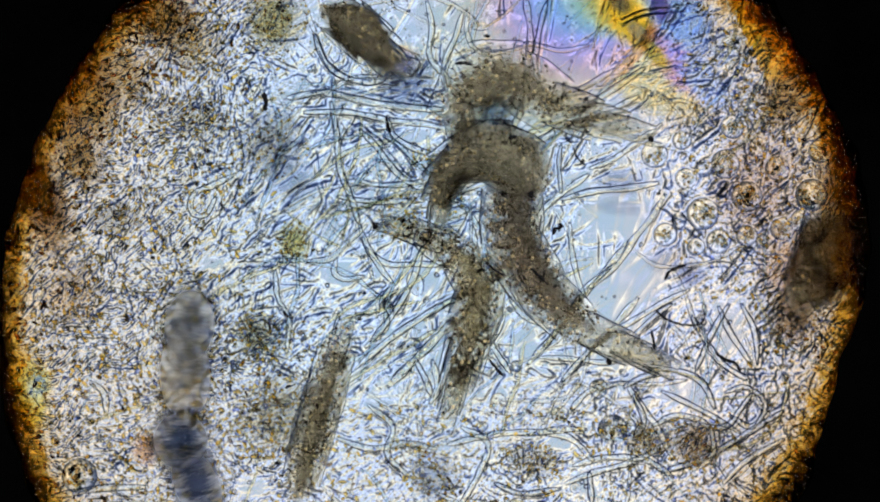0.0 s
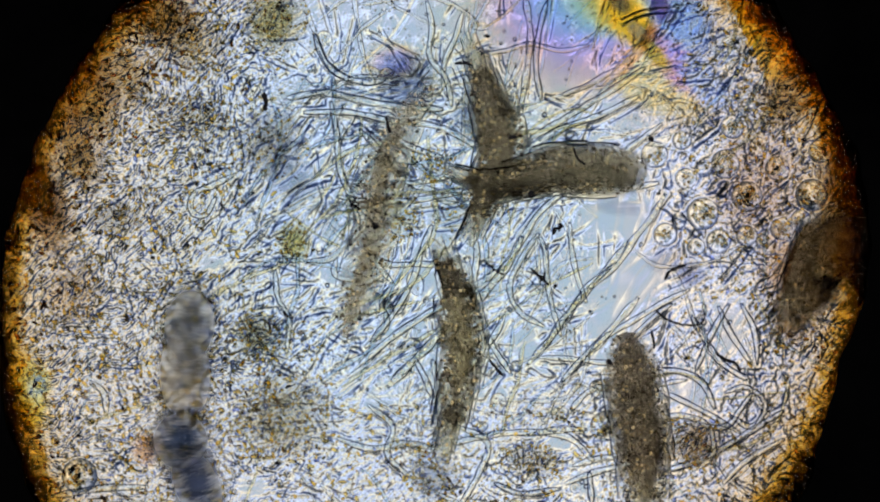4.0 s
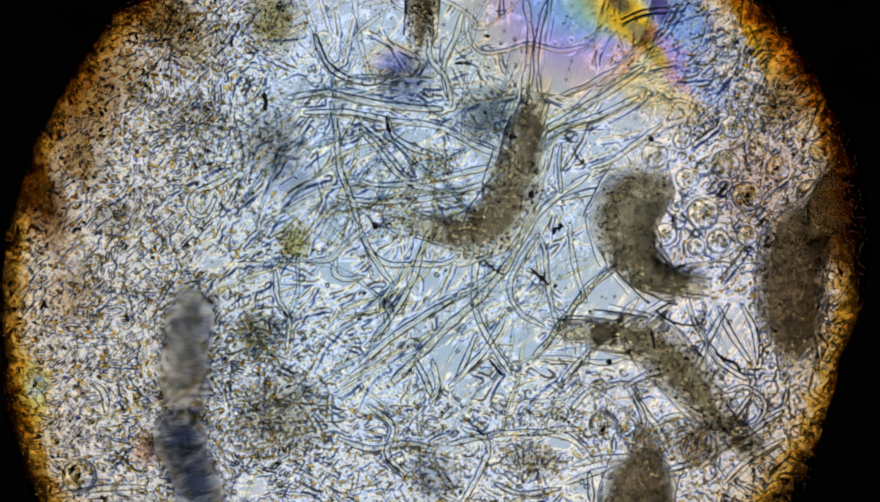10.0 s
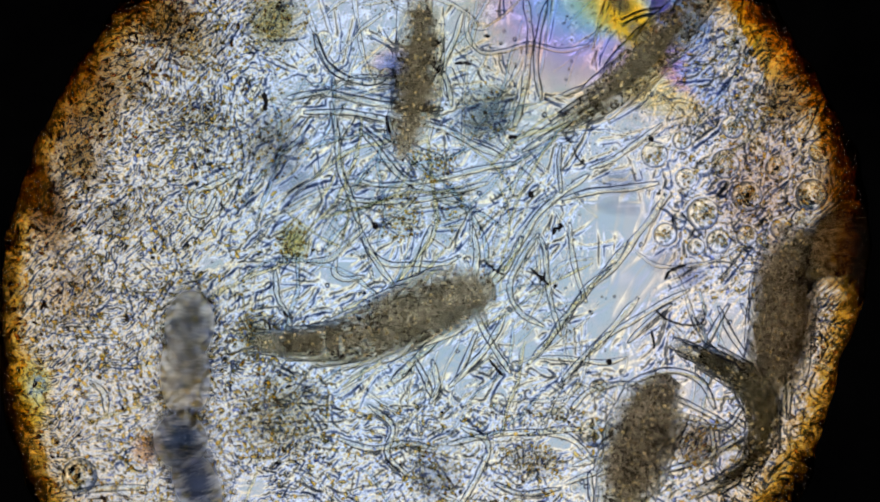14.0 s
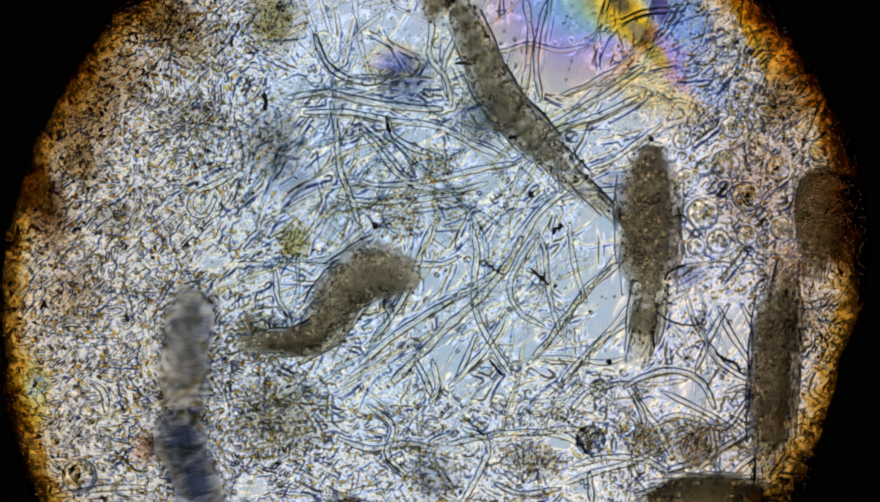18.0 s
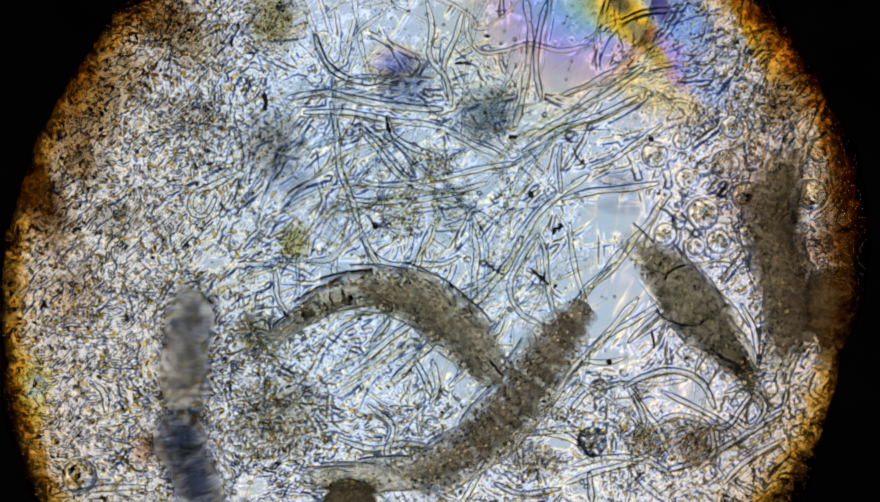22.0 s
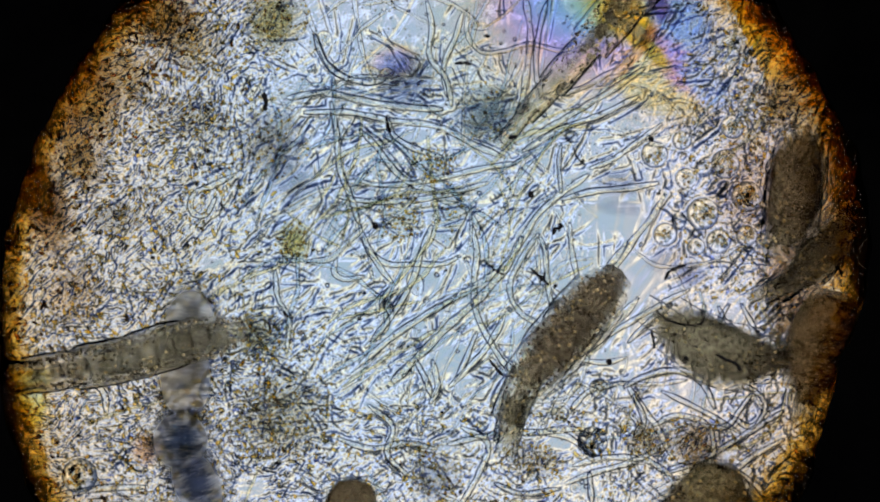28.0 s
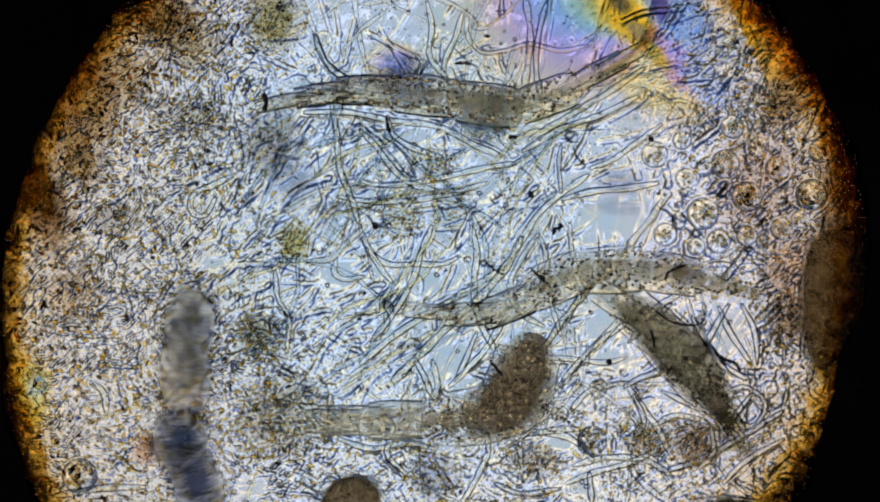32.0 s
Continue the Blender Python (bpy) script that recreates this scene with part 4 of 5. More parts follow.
# ---- the living things: crawling rotifers built of telescoping rings ----
def barrel(name, half, r, flat, material, seed):
    """One body ring: a lumpy barrel along x, r wide and flat*r high."""
    rng = random.Random(seed)
    ph = [rng.uniform(0, 6.3) for _ in range(4)]
    nu, ns = 13, 20
    v = []
    for i in range(nu):
        u = -1 + 2 * i / (nu - 1)
        e = (1 - abs(u) ** 5) ** 0.5 if abs(u) < 1 else 0.02
        for j in range(ns):
            a = 2 * math.pi * j / ns
            k = 1 + 0.04 * math.sin(3 * a + ph[0] + 2 * u) + 0.04 * math.sin(5 * a + ph[1] - 4 * u) + 0.03 * math.sin(9 * u + ph[2] + a)
            v.append((u * half, e * r * k * math.cos(a), e * r * flat * k * math.sin(a)))
    f = [(i * ns + j, i * ns + (j + 1) % ns, (i + 1) * ns + (j + 1) % ns, (i + 1) * ns + j) for i in range(nu - 1) for j in range(ns)]
    f += [tuple(range(ns))[::-1], tuple((nu - 1) * ns + j for j in range(ns))]
    f = [q[::-1] for q in f]
    return mesh_of(name, v, f, material)


def sleeve(name, half, r, flat, material, seed):
    """Clear body wall: an open tube along x that narrows a little to both ends."""
    rng = random.Random(seed)
    ph = [rng.uniform(0, 6.3) for _ in range(3)]
    nu, ns, v = 11, 24, []
    for i in range(nu):
        u = -1 + 2 * i / (nu - 1)
        for j in range(ns):
            a = 2 * math.pi * j / ns
            k = (1 - 0.07 * u * u) * (1 + 0.018 * math.sin(3 * a + ph[0] + 2 * u) + 0.014 * math.sin(5 * u + ph[1]))
            v.append((u * half, r * k * math.cos(a), r * flat * k * math.sin(a)))
    f = [((i + 1) * ns + j, (i + 1) * ns + (j + 1) % ns, i * ns + (j + 1) % ns, i * ns + j) for i in range(nu - 1) for j in range(ns)]
    return mesh_of(name, v, f, material)


FLESHES = {"brown_gut": FLESH, "greenish_gut": FLESH_G, "dark_brown_gut": FLESH_D, "grey_gut": FLESH_C}


def granules(half, r, flat, seed, count, material=None):
    """Food grains packed over one stretch of gut."""
    rg, hp = random.Random(seed), Heap()
    for _ in range(count):
        u, d = rg.uniform(-0.95, 0.95), rg.uniform(0.92, 1.02)
        a = math.copysign(math.acos(max(-1.0, min(1.0, rg.gauss(0, 0.5)))), rg.random() - 0.5)
        e = (1 - abs(u) ** 5) ** 0.5 * r * d
        q = rg.choice((1.2, 1.6, 2.0, 2.4, 2.9)) / 1000
        bv, bf = BALL1
        hp.add(bv * (q * rg.uniform(0.8, 1.5), q, q) + np.array((u * half, e * math.cos(a), e * flat * math.sin(a))), bf)
    return hp.mesh("granules", material or GRANULE)


class Rotifer:
    def __init__(self, label, wide, profile, clear_front, clear_back, z, material, seed, half=25, flat=0.62, core=0.62, packed=100):
        self.ob = tagged(new("rotifer"), label, "rotifer", "crawling rotifers")
        self.z, self.n, self.flat, self.half = z, len(profile), flat, half / 1000
        self.rows, self.bits = [], []
        for i, p in enumerate(profile):
            clear = i < clear_front or i >= self.n - clear_back
            name = "head_ring" if i < clear_front else "foot_ring" if clear else "trunk_ring"
            if clear:
                soft = FLESH_P if i < clear_front else FLESH_C
                self.bits.append(part(name, barrel(name, max(30, half * 1.2) / 1000, wide * p * 0.96 / 1000, flat, soft, seed * 50 + i), self.ob, "pale granular " + name.split("_")[0] + " ring"))
                part("granules", granules(0.028, wide * p * 0.9 / 1000, flat, seed * 90 + i, int(24 * p), GRANULE), self.bits[-1], "scattered food grains")
                if i % 2 == 0 or i == self.n - 1:
                    part("body_wall", sleeve("body_wall", 0.048, wide * p * 1.02 / 1000, flat, HEAD, seed * 30 + i), self.bits[-1], "clear glassy body wall")
                continue
            deep = min(1.0, 0.45 + 0.2 * min(i - clear_front if clear_front else 9, self.n - 1 - clear_back - i if clear_back else 9))
            ring_ob = part(name, barrel(name, half / 1000, wide * p / 1000, flat, FLESHES[material.name] if deep > 0.8 else FLESH_C, seed * 50 + i), self.ob)
            self.bits.append(ring_ob)
            part("gut", barrel("gut", half * 1.05 / 1000, wide * p * core * deep / 1000, flat, material, seed * 70 + i), ring_ob, "granular gut seen through the body wall")
            if i % 3 == 1 and 2 < i < 16:
                part("body_wall", sleeve("body_wall", 0.05, wide * p * 1.08 / 1000, flat, SKIN, seed * 30 + i), ring_ob, "clear glassy body wall")
            part("granules", granules(half / 1000, wide * p * 0.9 / 1000, flat, seed * 90 + i, int(packed * p), DARKGRAIN if core > 0.69 else GRANULE), ring_ob, "brown and cream food grains")

    def lies(self, t, *line, wide=1.0, trunk=0.56):
        """At t seconds the body lies along this line, in micrometres of the view."""
        self.rows.append((t, np.array([at(x, y, self.z)[:2] for x, y in line]), wide, trunk))

    def go(self):
        poses = []
        for t, line, wide, trunk in self.rows:
            p = spline(line, 61)
            run = np.linalg.norm(np.diff(p, axis=0), axis=1).sum()
            a = min(0.3, 0.62 * self.half / run)
            share = np.interp(np.linspace(0, 1, self.n), (0, 0.56, 1), (a, max(a, trunk), 1 - a))
            p = np.stack([np.interp(share, np.linspace(0, 1, 61), p[:, k]) for k in (0, 1)], 1)
            d = np.gradient(p, axis=0)
            roll = math.acos(max(0.0, min(1.0, (wide - self.flat) / (1 - self.flat))))
            poses.append((t, p.mean(0), p, np.arctan2(d[:, 1], d[:, 0]), roll))
        turn = [poses[0][3].copy()]
        for q in poses[1:]:
            turn.append(turn[-1] + (q[3] - turn[-1] + np.pi) % (2 * np.pi) - np.pi)
        walk(self.ob, [(t, pose(c[0], c[1], self.z)) for t, c, *_ in poses])
        for i, bit in enumerate(self.bits):
            rows = []
            for k, (t, c, p, _, roll) in enumerate(poses):
                if k:
                    t0, c0, p0, _, roll0 = poses[k - 1]
                    steps = int(abs(turn[k][i] - turn[k - 1][i]) / 1.2)
                    for s in range(steps):
                        u = (s + 1) / (steps + 1)
                        m = (p0[i] - c0) * (1 - u) + (p[i] - c) * u
                        a = turn[k - 1][i] * (1 - u) + turn[k][i] * u
                        rows.append((t0 + (t - t0) * u, pose(m[0], m[1], 0, math.degrees(roll0 * (1 - u) + roll * u), 0, math.degrees(a))))
                q = p[i] - c
                rows.append((t, pose(q[0], q[1], 0, math.degrees(roll), 0, math.degrees(turn[k][i]))))
            walk(bit, rows)


LONG = (0.36, 0.46, 0.55, 0.64, 0.73, 0.82, 0.9, 0.96, 1.0, 1.0, 1.0, 0.98, 0.94, 0.87, 0.78, 0.66, 0.52, 0.4)
STOUT = (0.7, 0.88, 0.96, 1.0, 1.0, 1.0, 0.98, 0.95, 0.91, 0.86, 0.8, 0.74, 0.68, 0.61, 0.54, 0.47, 0.39, 0.3)
BLUNT = (0.5, 0.68, 0.8, 0.88, 0.94, 0.98, 1.0, 1.0, 1.0, 1.0, 1.0, 1.0, 0.98, 0.95, 0.9, 0.83, 0.74, 0.6)
TAPER = (0.3, 0.38, 0.47, 0.58, 0.7, 0.82, 0.92, 0.98, 1.0, 1.0, 0.98, 0.95, 0.91, 0.86, 0.8, 0.72, 0.62, 0.48)
TAILED = (0.6, 0.8, 0.92, 0.98, 1.0, 1.0, 1.0, 0.98, 0.95, 0.9, 0.84, 0.76, 0.7, 0.65, 0.6, 0.54, 0.47, 0.38)

arched = Rotifer("brown granular rotifer with a long pale head", 56, LONG, 5, 3, 0.1, GREYGUT, 1, half=34, core=0.5, packed=70)
plump = Rotifer("plump dark grey-brown rotifer that curls and stretches", 65, STOUT, 0, 7, 0.16, BROWN, 2, half=34, core=0.66, packed=80)
large = Rotifer("large dark brown rotifer with a clear tail", 63, TAILED, 0, 5, 0.13, DARK, 3, half=29, core=0.66)
green = Rotifer("greenish brown rotifer with clear pointed ends", 52, LONG, 4, 4, 0.06, GREEN, 4, half=33, core=0.5, packed=75)
slim = Rotifer("slim greyish rotifer with a granular body", 43, BLUNT, 2, 0, 0.06, GREYGUT, 5, half=28, core=0.42, packed=34)
edge_one = Rotifer("dark brown rotifer creeping along the rim", 62, BLUNT, 1, 1, 0.06, DARK, 6, half=30, core=0.68, packed=50)
diver = Rotifer("long granular brown rotifer with a clear thin head", 57, TAPER, 4, 1, 0.06, BROWN, 7, half=38, core=0.56, packed=70)
late = Rotifer("pale brown rotifer with a long clear neck", 51, LONG, 6, 0, 0.075, GREYGUT, 8, half=31, core=0.5, packed=60)
lump = Rotifer("small contracted dark grey rotifer", 44, STOUT, 0, 0, 0.06, DARK, 9, core=0.97)
rim_one = Rotifer("dark rotifer half hidden by the rim", 58, STOUT, 0, 2, 0.13, DARK, 10, core=0.97)


def motions():
    w = arched.lies
    w(0, (1140, 235), (1000, 190), (890, 130), (820, 180), (840, 290), wide=1)
    w(1, (1160, 230), (1010, 200), (880, 130), (810, 180), (850, 290), wide=1)
    w(2, (950, 155), (870, 95), (790, 110), (810, 190), (870, 270), wide=1)
    w(3, (845, 45), (870, 130), (890, 220), (900, 330), (860, 380), wide=0.9)
    w(3.5, (850, 90), (870, 170), (890, 250), (870, 340), (850, 410), wide=0.9)
    w(5.5, (770, 10), (850, 100), (910, 180), (900, 280), (820, 330), wide=0.85)
    w(6, (730, -20), (780, 40), (850, 100), (905, 190), (910, 290), wide=0.95)
    w(7, (725, -10), (780, 50), (860, 130), (905, 220), (870, 330), wide=0.9)
    w(8, (740, -20), (800, 60), (880, 150), (910, 250), (850, 360), wide=0.9)
    w(9, (830, 10), (890, 100), (935, 200), (920, 320), (800, 385), wide=0.9)
    w(10, (960, 160), (930, 260), (900, 370), (840, 420), (750, 400), wide=0.95)
    w(11, (1135, 195), (1000, 235), (910, 330), (850, 430), (745, 420), wide=0.95)
    w(12, (1180, 110), (1060, 215), (960, 290), (860, 400), (770, 400), wide=0.8)
    w(13, (1250, -10), (1150, 100), (1050, 190), (970, 260), (890, 330), wide=0.85)
    w(14, (1300, -70), (1220, 30), (1150, 100), (1090, 160), (1010, 215), wide=0.85)
    w(14.5, (1310, -60), (1220, 20), (1150, 70), (1090, 130), (1020, 210), wide=0.75)
    w(16.5, (1420, -250), (1340, -180), (1280, -120), (1230, -90), (1190, -60))
    w(21, (1420, -300), (1340, -260), (1280, -220), (1230, -200), (1190, -180))
    w(25, (1100, -60), (1150, -100), (1200, -140), (1250, -180), (1300, -200))
    w(27.5, (920, 225), (1005, 115), (1095, 15), (1210, -115), (1350, -250), wide=0.75)
    w(28, (905, 240), (990, 145), (1080, 45), (1195, -85), (1335, -225), wide=0.8)
    w(29, (905, 225), (985, 130), (1070, 40), (1165, -75), (1290, -210), wide=0.85)
    w(30, (470, 190), (720, 165), (890, 205), (1010, 120), (1110, 10), wide=0.75)
    w(31, (450, 200), (700, 165), (870, 190), (1010, 150), (1130, 40), wide=0.75)
    w(32, (480, 185), (640, 160), (800, 175), (940, 185), (1120, 100), wide=0.72)
    w = plump.lies
    w(0, (960, 330), (920, 290), (860, 270), (800, 310), (780, 380), wide=0.9)
    w(1, (985, 320), (920, 330), (870, 350), (840, 390), (800, 440), wide=0.7)
    w(2, (1030, 310), (970, 320), (900, 320), (850, 320), (790, 300), wide=0.7)
    w(3, (1090, 300), (1010, 310), (930, 320), (860, 320), (770, 300), wide=0.75)
    w(3.5, (1115, 295), (1020, 300), (930, 315), (860, 330), (780, 310), wide=0.75)
    w(5.5, (1190, 400), (1160, 350), (1110, 300), (1040, 310), (960, 310), wide=1)
    w(6, (1200, 420), (1170, 360), (1130, 310), (1060, 310), (980, 310), wide=1)
    w(7, (1210, 480), (1195, 420), (1160, 350), (1120, 310), (1070, 285), wide=1)
    w(8, (1210, 540), (1195, 480), (1180, 400), (1140, 330), (1090, 280), wide=0.9)
    w(9, (1195, 535), (1180, 505), (1178, 470), (1184, 440), (1195, 405), wide=1)
    w(9.5, (1190, 360), (1130, 400), (1130, 470), (1190, 510), (1240, 510), wide=1)
    w(10, (1190, 340), (1130, 350), (1110, 410), (1160, 490), (1240, 510), wide=0.95)
    w(11, (1160, 320), (1120, 360), (1100, 440), (1080, 530), (970, 575), wide=0.9)
    w(12, (1160, 350), (1070, 420), (970, 480), (860, 530), (740, 575), wide=0.78)
    w(13, (1050, 460), (940, 500), (820, 535), (700, 585), (570, 640), wide=0.85)
    w(14, (870, 515), (780, 540), (690, 580), (600, 610), (470, 610), wide=0.95)
    w(14.5, (760, 555), (690, 580), (610, 590), (550, 590), (440, 610), wide=0.9)
    w(16.5, (645, 570), (590, 555), (550, 580), (490, 600), (420, 600), wide=0.9)
    w(17, (660, 570), (600, 545), (550, 575), (500, 600), (430, 600), wide=0.9)
    w(18, (735, 500), (660, 480), (605, 530), (560, 600), (450, 610), wide=0.85)
    w(19, (750, 500), (680, 470), (620, 500), (570, 590), (460, 610), wide=0.95)
    w(20, (775, 520), (710, 470), (640, 470), (590, 520), (580, 600), wide=1)
    w(21, (865, 615), (800, 555), (740, 500), (690, 475), (630, 480), wide=0.95)
    w(22, (880, 670), (820, 590), (730, 525), (610, 520), (500, 590), wide=0.85)
    w(23, (850, 585), (760, 525), (660, 500), (540, 540), (420, 575), wide=0.85)
    w(24, (720, 490), (630, 500), (540, 530), (450, 565), (350, 600), wide=0.8)
    w(25, (610, 535), (510, 535), (430, 560), (320, 610), (150, 650), wide=0.85)
    w(25.5, (570, 540), (480, 540), (400, 560), (290, 620), (130, 660), wide=0.85)
    w(27.5, (480, 572), (370, 595), (240, 635), (90, 660), (-100, 680), wide=0.8)
    w(28, (425, 590), (320, 612), (195, 645), (50, 668), (-150, 690), wide=0.68)
    w(29, (345, 615), (250, 635), (140, 657), (20, 685), (-140, 715), wide=0.72)
    w(30, (70, 665), (20, 680), (-30, 690), (-90, 700), (-150, 710), wide=0.7)
    w(31, (-30, 680), (-80, 690), (-120, 700), (-160, 710), (-200, 720), wide=0.8)
    w(32, (-80, 690), (-120, 700), (-160, 710), (-200, 720), (-240, 720), wide=0.8)
    w = large.lies
    w(0, (930, 250), (915, 340), (920, 440), (1010, 560), (1180, 650), wide=0.9)
    w(1, (920, 450), (1000, 540), (1080, 610), (1150, 700), (1260, 800), wide=0.95)
    w(2, (980, 520), (1060, 580), (1140, 640), (1180, 710), (1260, 790), wide=0.95)
    w(3, (1060, 500), (1110, 600), (1150, 700), (1170, 800), (1160, 920), wide=0.85)
    w(3.5, (1100, 530), (1130, 640), (1150, 740), (1155, 840), (1150, 960), wide=0.85)
    w(5.5, (1120, 860), (1125, 930), (1130, 1000), (1130, 1060), (1130, 1120))
    w(7, (1130, 890), (1135, 960), (1130, 1020), (1130, 1080), (1130, 1140))
    w(9, (1150, 810), (1135, 880), (1130, 940), (1125, 1000), (1120, 1060))
    w(11, (1160, 810), (1140, 870), (1125, 930), (1120, 1000), (1115, 1060))
    w(12, (1160, 790), (1145, 850), (1130, 910), (1120, 970), (1115, 1030))
    w(13, (1170, 760), (1145, 830), (1120, 900), (1110, 960), (1105, 1020), wide=1)
    w(14, (1190, 680), (1150, 760), (1120, 850), (1110, 930), (1100, 1000), wide=1)
    w(14.5, (1190, 670), (1160, 740), (1130, 820), (1110, 890), (1100, 970), wide=1)
    w(16.5, (1190, 460), (1165, 550), (1145, 650), (1120, 760), (1100, 870), wide=0.9)
    w(17, (1195, 370), (1175, 470), (1150, 570), (1140, 650), (1125, 740), wide=0.95)
    w(18, (1160, 270), (1155, 370), (1155, 450), (1155, 530), (1140, 620), wide=0.95)
    w(19, (1160, 360), (1140, 440), (1090, 530), (1030, 620), (900, 720), wide=0.9)
    w(20, (1150, 420), (1090, 510), (1030, 600), (960, 680), (880, 770), wide=0.9)
    w(21, (1110, 490), (1040, 560), (970, 640), (880, 750), (730, 860), wide=0.88)
    w(22, (1040, 550), (970, 640), (900, 740), (780, 830), (570, 850), wide=0.9)
    w(23, (980, 630), (920, 710), (820, 810), (690, 860), (520, 790), wide=0.9)
    w(24, (950, 720), (860, 790), (760, 840), (650, 850), (510, 790), wide=0.9)
    w(25, (990, 630), (920, 710), (830, 800), (730, 860), (590, 880), wide=0.9)
    w(25.5, (1000, 600), (930, 690), (850, 790), (760, 850), (660, 890), wide=0.9)
    w(27.5, (1090, 480), (1020, 560), (950, 650), (910, 710), (880, 780), wide=0.9)
    w(28, (1100, 490), (1030, 570), (960, 650), (920, 710), (905, 780), wide=0.9)
    w(29, (1105, 490), (1030, 560), (970, 640), (930, 700), (915, 780), wide=0.9)
    w(30, (1090, 480), (1000, 590), (920, 740), (850, 760), (740, 740), wide=0.9, trunk=0.62)
    w(31, (1000, 535), (955, 635), (918, 725), (830, 750), (650, 748), wide=0.95, trunk=0.46)
    w(32, (955, 605), (930, 670), (905, 725), (800, 745), (575, 750), wide=0.95, trunk=0.36)
    w = green.lies
    w(0, (690, 400), (780, 430), (850, 500), (835, 600), (800, 730), wide=0.9)
    w(1, (680, 390), (780, 420), (850, 510), (840, 600), (825, 720), wide=0.95)
    w(2, (630, 360), (740, 420), (820, 500), (850, 570), (830, 760), wide=1)
    w(3, (690, 390), (770, 460), (830, 550), (835, 650), (820, 790), wide=0.9)
    w(3.5, (720, 420), (790, 480), (830, 570), (825, 660), (800, 770), wide=0.9)
    w(5.5, (1000, 595), (890, 580), (820, 650), (780, 760), (770, 900), wide=0.8)
    w(6, (1090, 635), (930, 580), (840, 625), (785, 720), (760, 860), wide=0.8)
    w(7, (1300, 700), (1100, 630), (940, 565), (840, 600), (780, 720), wide=0.85)
    w(8, (1420, 730), (1250, 680), (1110, 620), (1000, 585), (890, 580), wide=0.85)
    w(9, (1380, 800), (1280, 720), (1190, 640), (1110, 600), (960, 600), wide=0.95)
    w(10, (1360, 820), (1280, 740), (1210, 660), (1140, 600), (1010, 585), wide=0.95)
    w(11, (1360, 860), (1310, 760), (1240, 680), (1150, 610), (1000, 600), wide=0.85)
    w(12, (1340, 800), (1290, 710), (1220, 620), (1150, 570), (1070, 555), wide=0.95)
    w(13, (1330, 870), (1350, 780), (1310, 690), (1240, 620), (1150, 590), wide=0.7)
    w(14, (1260, 870), (1330, 830), (1360, 760), (1330, 680), (1220, 620), wide=0.65)
    w(14.5, (1230, 890), (1300, 870), (1350, 800), (1340, 720), (1300, 650), wide=0.65)
    w(16.5, (1100, 880), (1180, 860), (1250, 850), (1310, 840), (1380, 830), wide=0.9)
    w(17, (1110, 880), (1180, 860), (1250, 850), (1310, 850), (1370, 850), wide=0.9)
    w(18, (1140, 900), (1190, 880), (1250, 880), (1310, 880), (1370, 880), wide=0.8)
    w(20, (1140, 980), (1190, 970), (1250, 970), (1310, 970), (1370, 980))
    w(25, (1190, 980), (1220, 960), (1260, 950), (1300, 960), (1340, 980))
    w(27.5, (1180, 910), (1220, 885), (1260, 870), (1300, 880), (1330, 920))
    w(29, (1190, 910), (1230, 892), (1270, 884), (1300, 892), (1340, 915))
    w(31, (1170, 915), (1210, 905), (1250, 905), (1295, 912), (1335, 935))
    w(32, (1200, 945), (1240, 940), (1290, 938), (1340, 942), (1380, 955))
    w = slim.lies
    w(0, (610, 590), (590, 660), (570, 730), (550, 800), (530, 890), wide=0.9)
    w(1, (640, 500), (615, 590), (590, 680), (560, 770), (530, 880), wide=0.95)
    w(2, (670, 410), (640, 500), (610, 610), (580, 700), (550, 810), wide=1)
    w(3, (710, 290), (650, 370), (635, 470), (620, 570), (570, 710), wide=1)
    w(3.5, (750, 230), (680, 310), (645, 400), (635, 510), (590, 660), wide=1)
    w(5.5, (745, 20), (750, 120), (740, 220), (705, 310), (680, 420), wide=1)
    w(6, (745, 40), (745, 120), (735, 200), (710, 290), (685, 400), wide=0.9)
    w(7, (745, 60), (740, 130), (730, 190), (710, 260), (690, 390), wide=0.85)
    w(8, (735, -50), (735, 20), (735, 80), (730, 130), (725, 190), wide=0.7)
    w(9, (735, -150), (730, -100), (725, -50), (722, 0), (720, 70), wide=0.65)
    w(10, (755, -180), (755, -120), (755, -60), (752, 10), (745, 85), wide=0.8)
    w(11, (755, -180), (755, -120), (755, -60), (752, 10), (748, 80), wide=0.7)
    w(12, (755, -160), (750, -100), (748, -40), (742, 30), (735, 105), wide=0.9)
    w(13, (750, -100), (748, -30), (745, 40), (742, 110), (735, 190), wide=1)
    w(14, (750, -20), (748, 50), (745, 120), (738, 190), (715, 275), wide=1)
    w(14.5, (750, -10), (745, 70), (740, 150), (720, 230), (640, 290), wide=0.95)
    w(16.5, (765, -70), (750, 10), (738, 90), (732, 150), (715, 230), wide=0.95)
    w(17, (790, -90), (765, -10), (745, 60), (735, 120), (720, 180), wide=0.9)
    w(18, (830, -160), (810, -110), (790, -60), (780, -10), (770, 30), wide=0.9)
    w(19, (900, -240), (880, -200), (860, -160), (840, -120), (820, -90))
    w(32, (900, -240), (880, -200), (860, -160), (840, -120), (820, -90))
    w = edge_one.lies
    w(0, (1500, 370), (1480, 410), (1470, 450), (1450, 500), (1420, 540), wide=0.9)
    w(2, (1500, 390), (1480, 430), (1460, 470), (1440, 520), (1410, 560), wide=0.9)
    w(3.5, (1500, 380), (1470, 430), (1450, 480), (1430, 530), (1400, 570), wide=0.9)
    w(6, (1510, 330), (1490, 370), (1480, 410), (1475, 450), (1470, 480), wide=0.9)
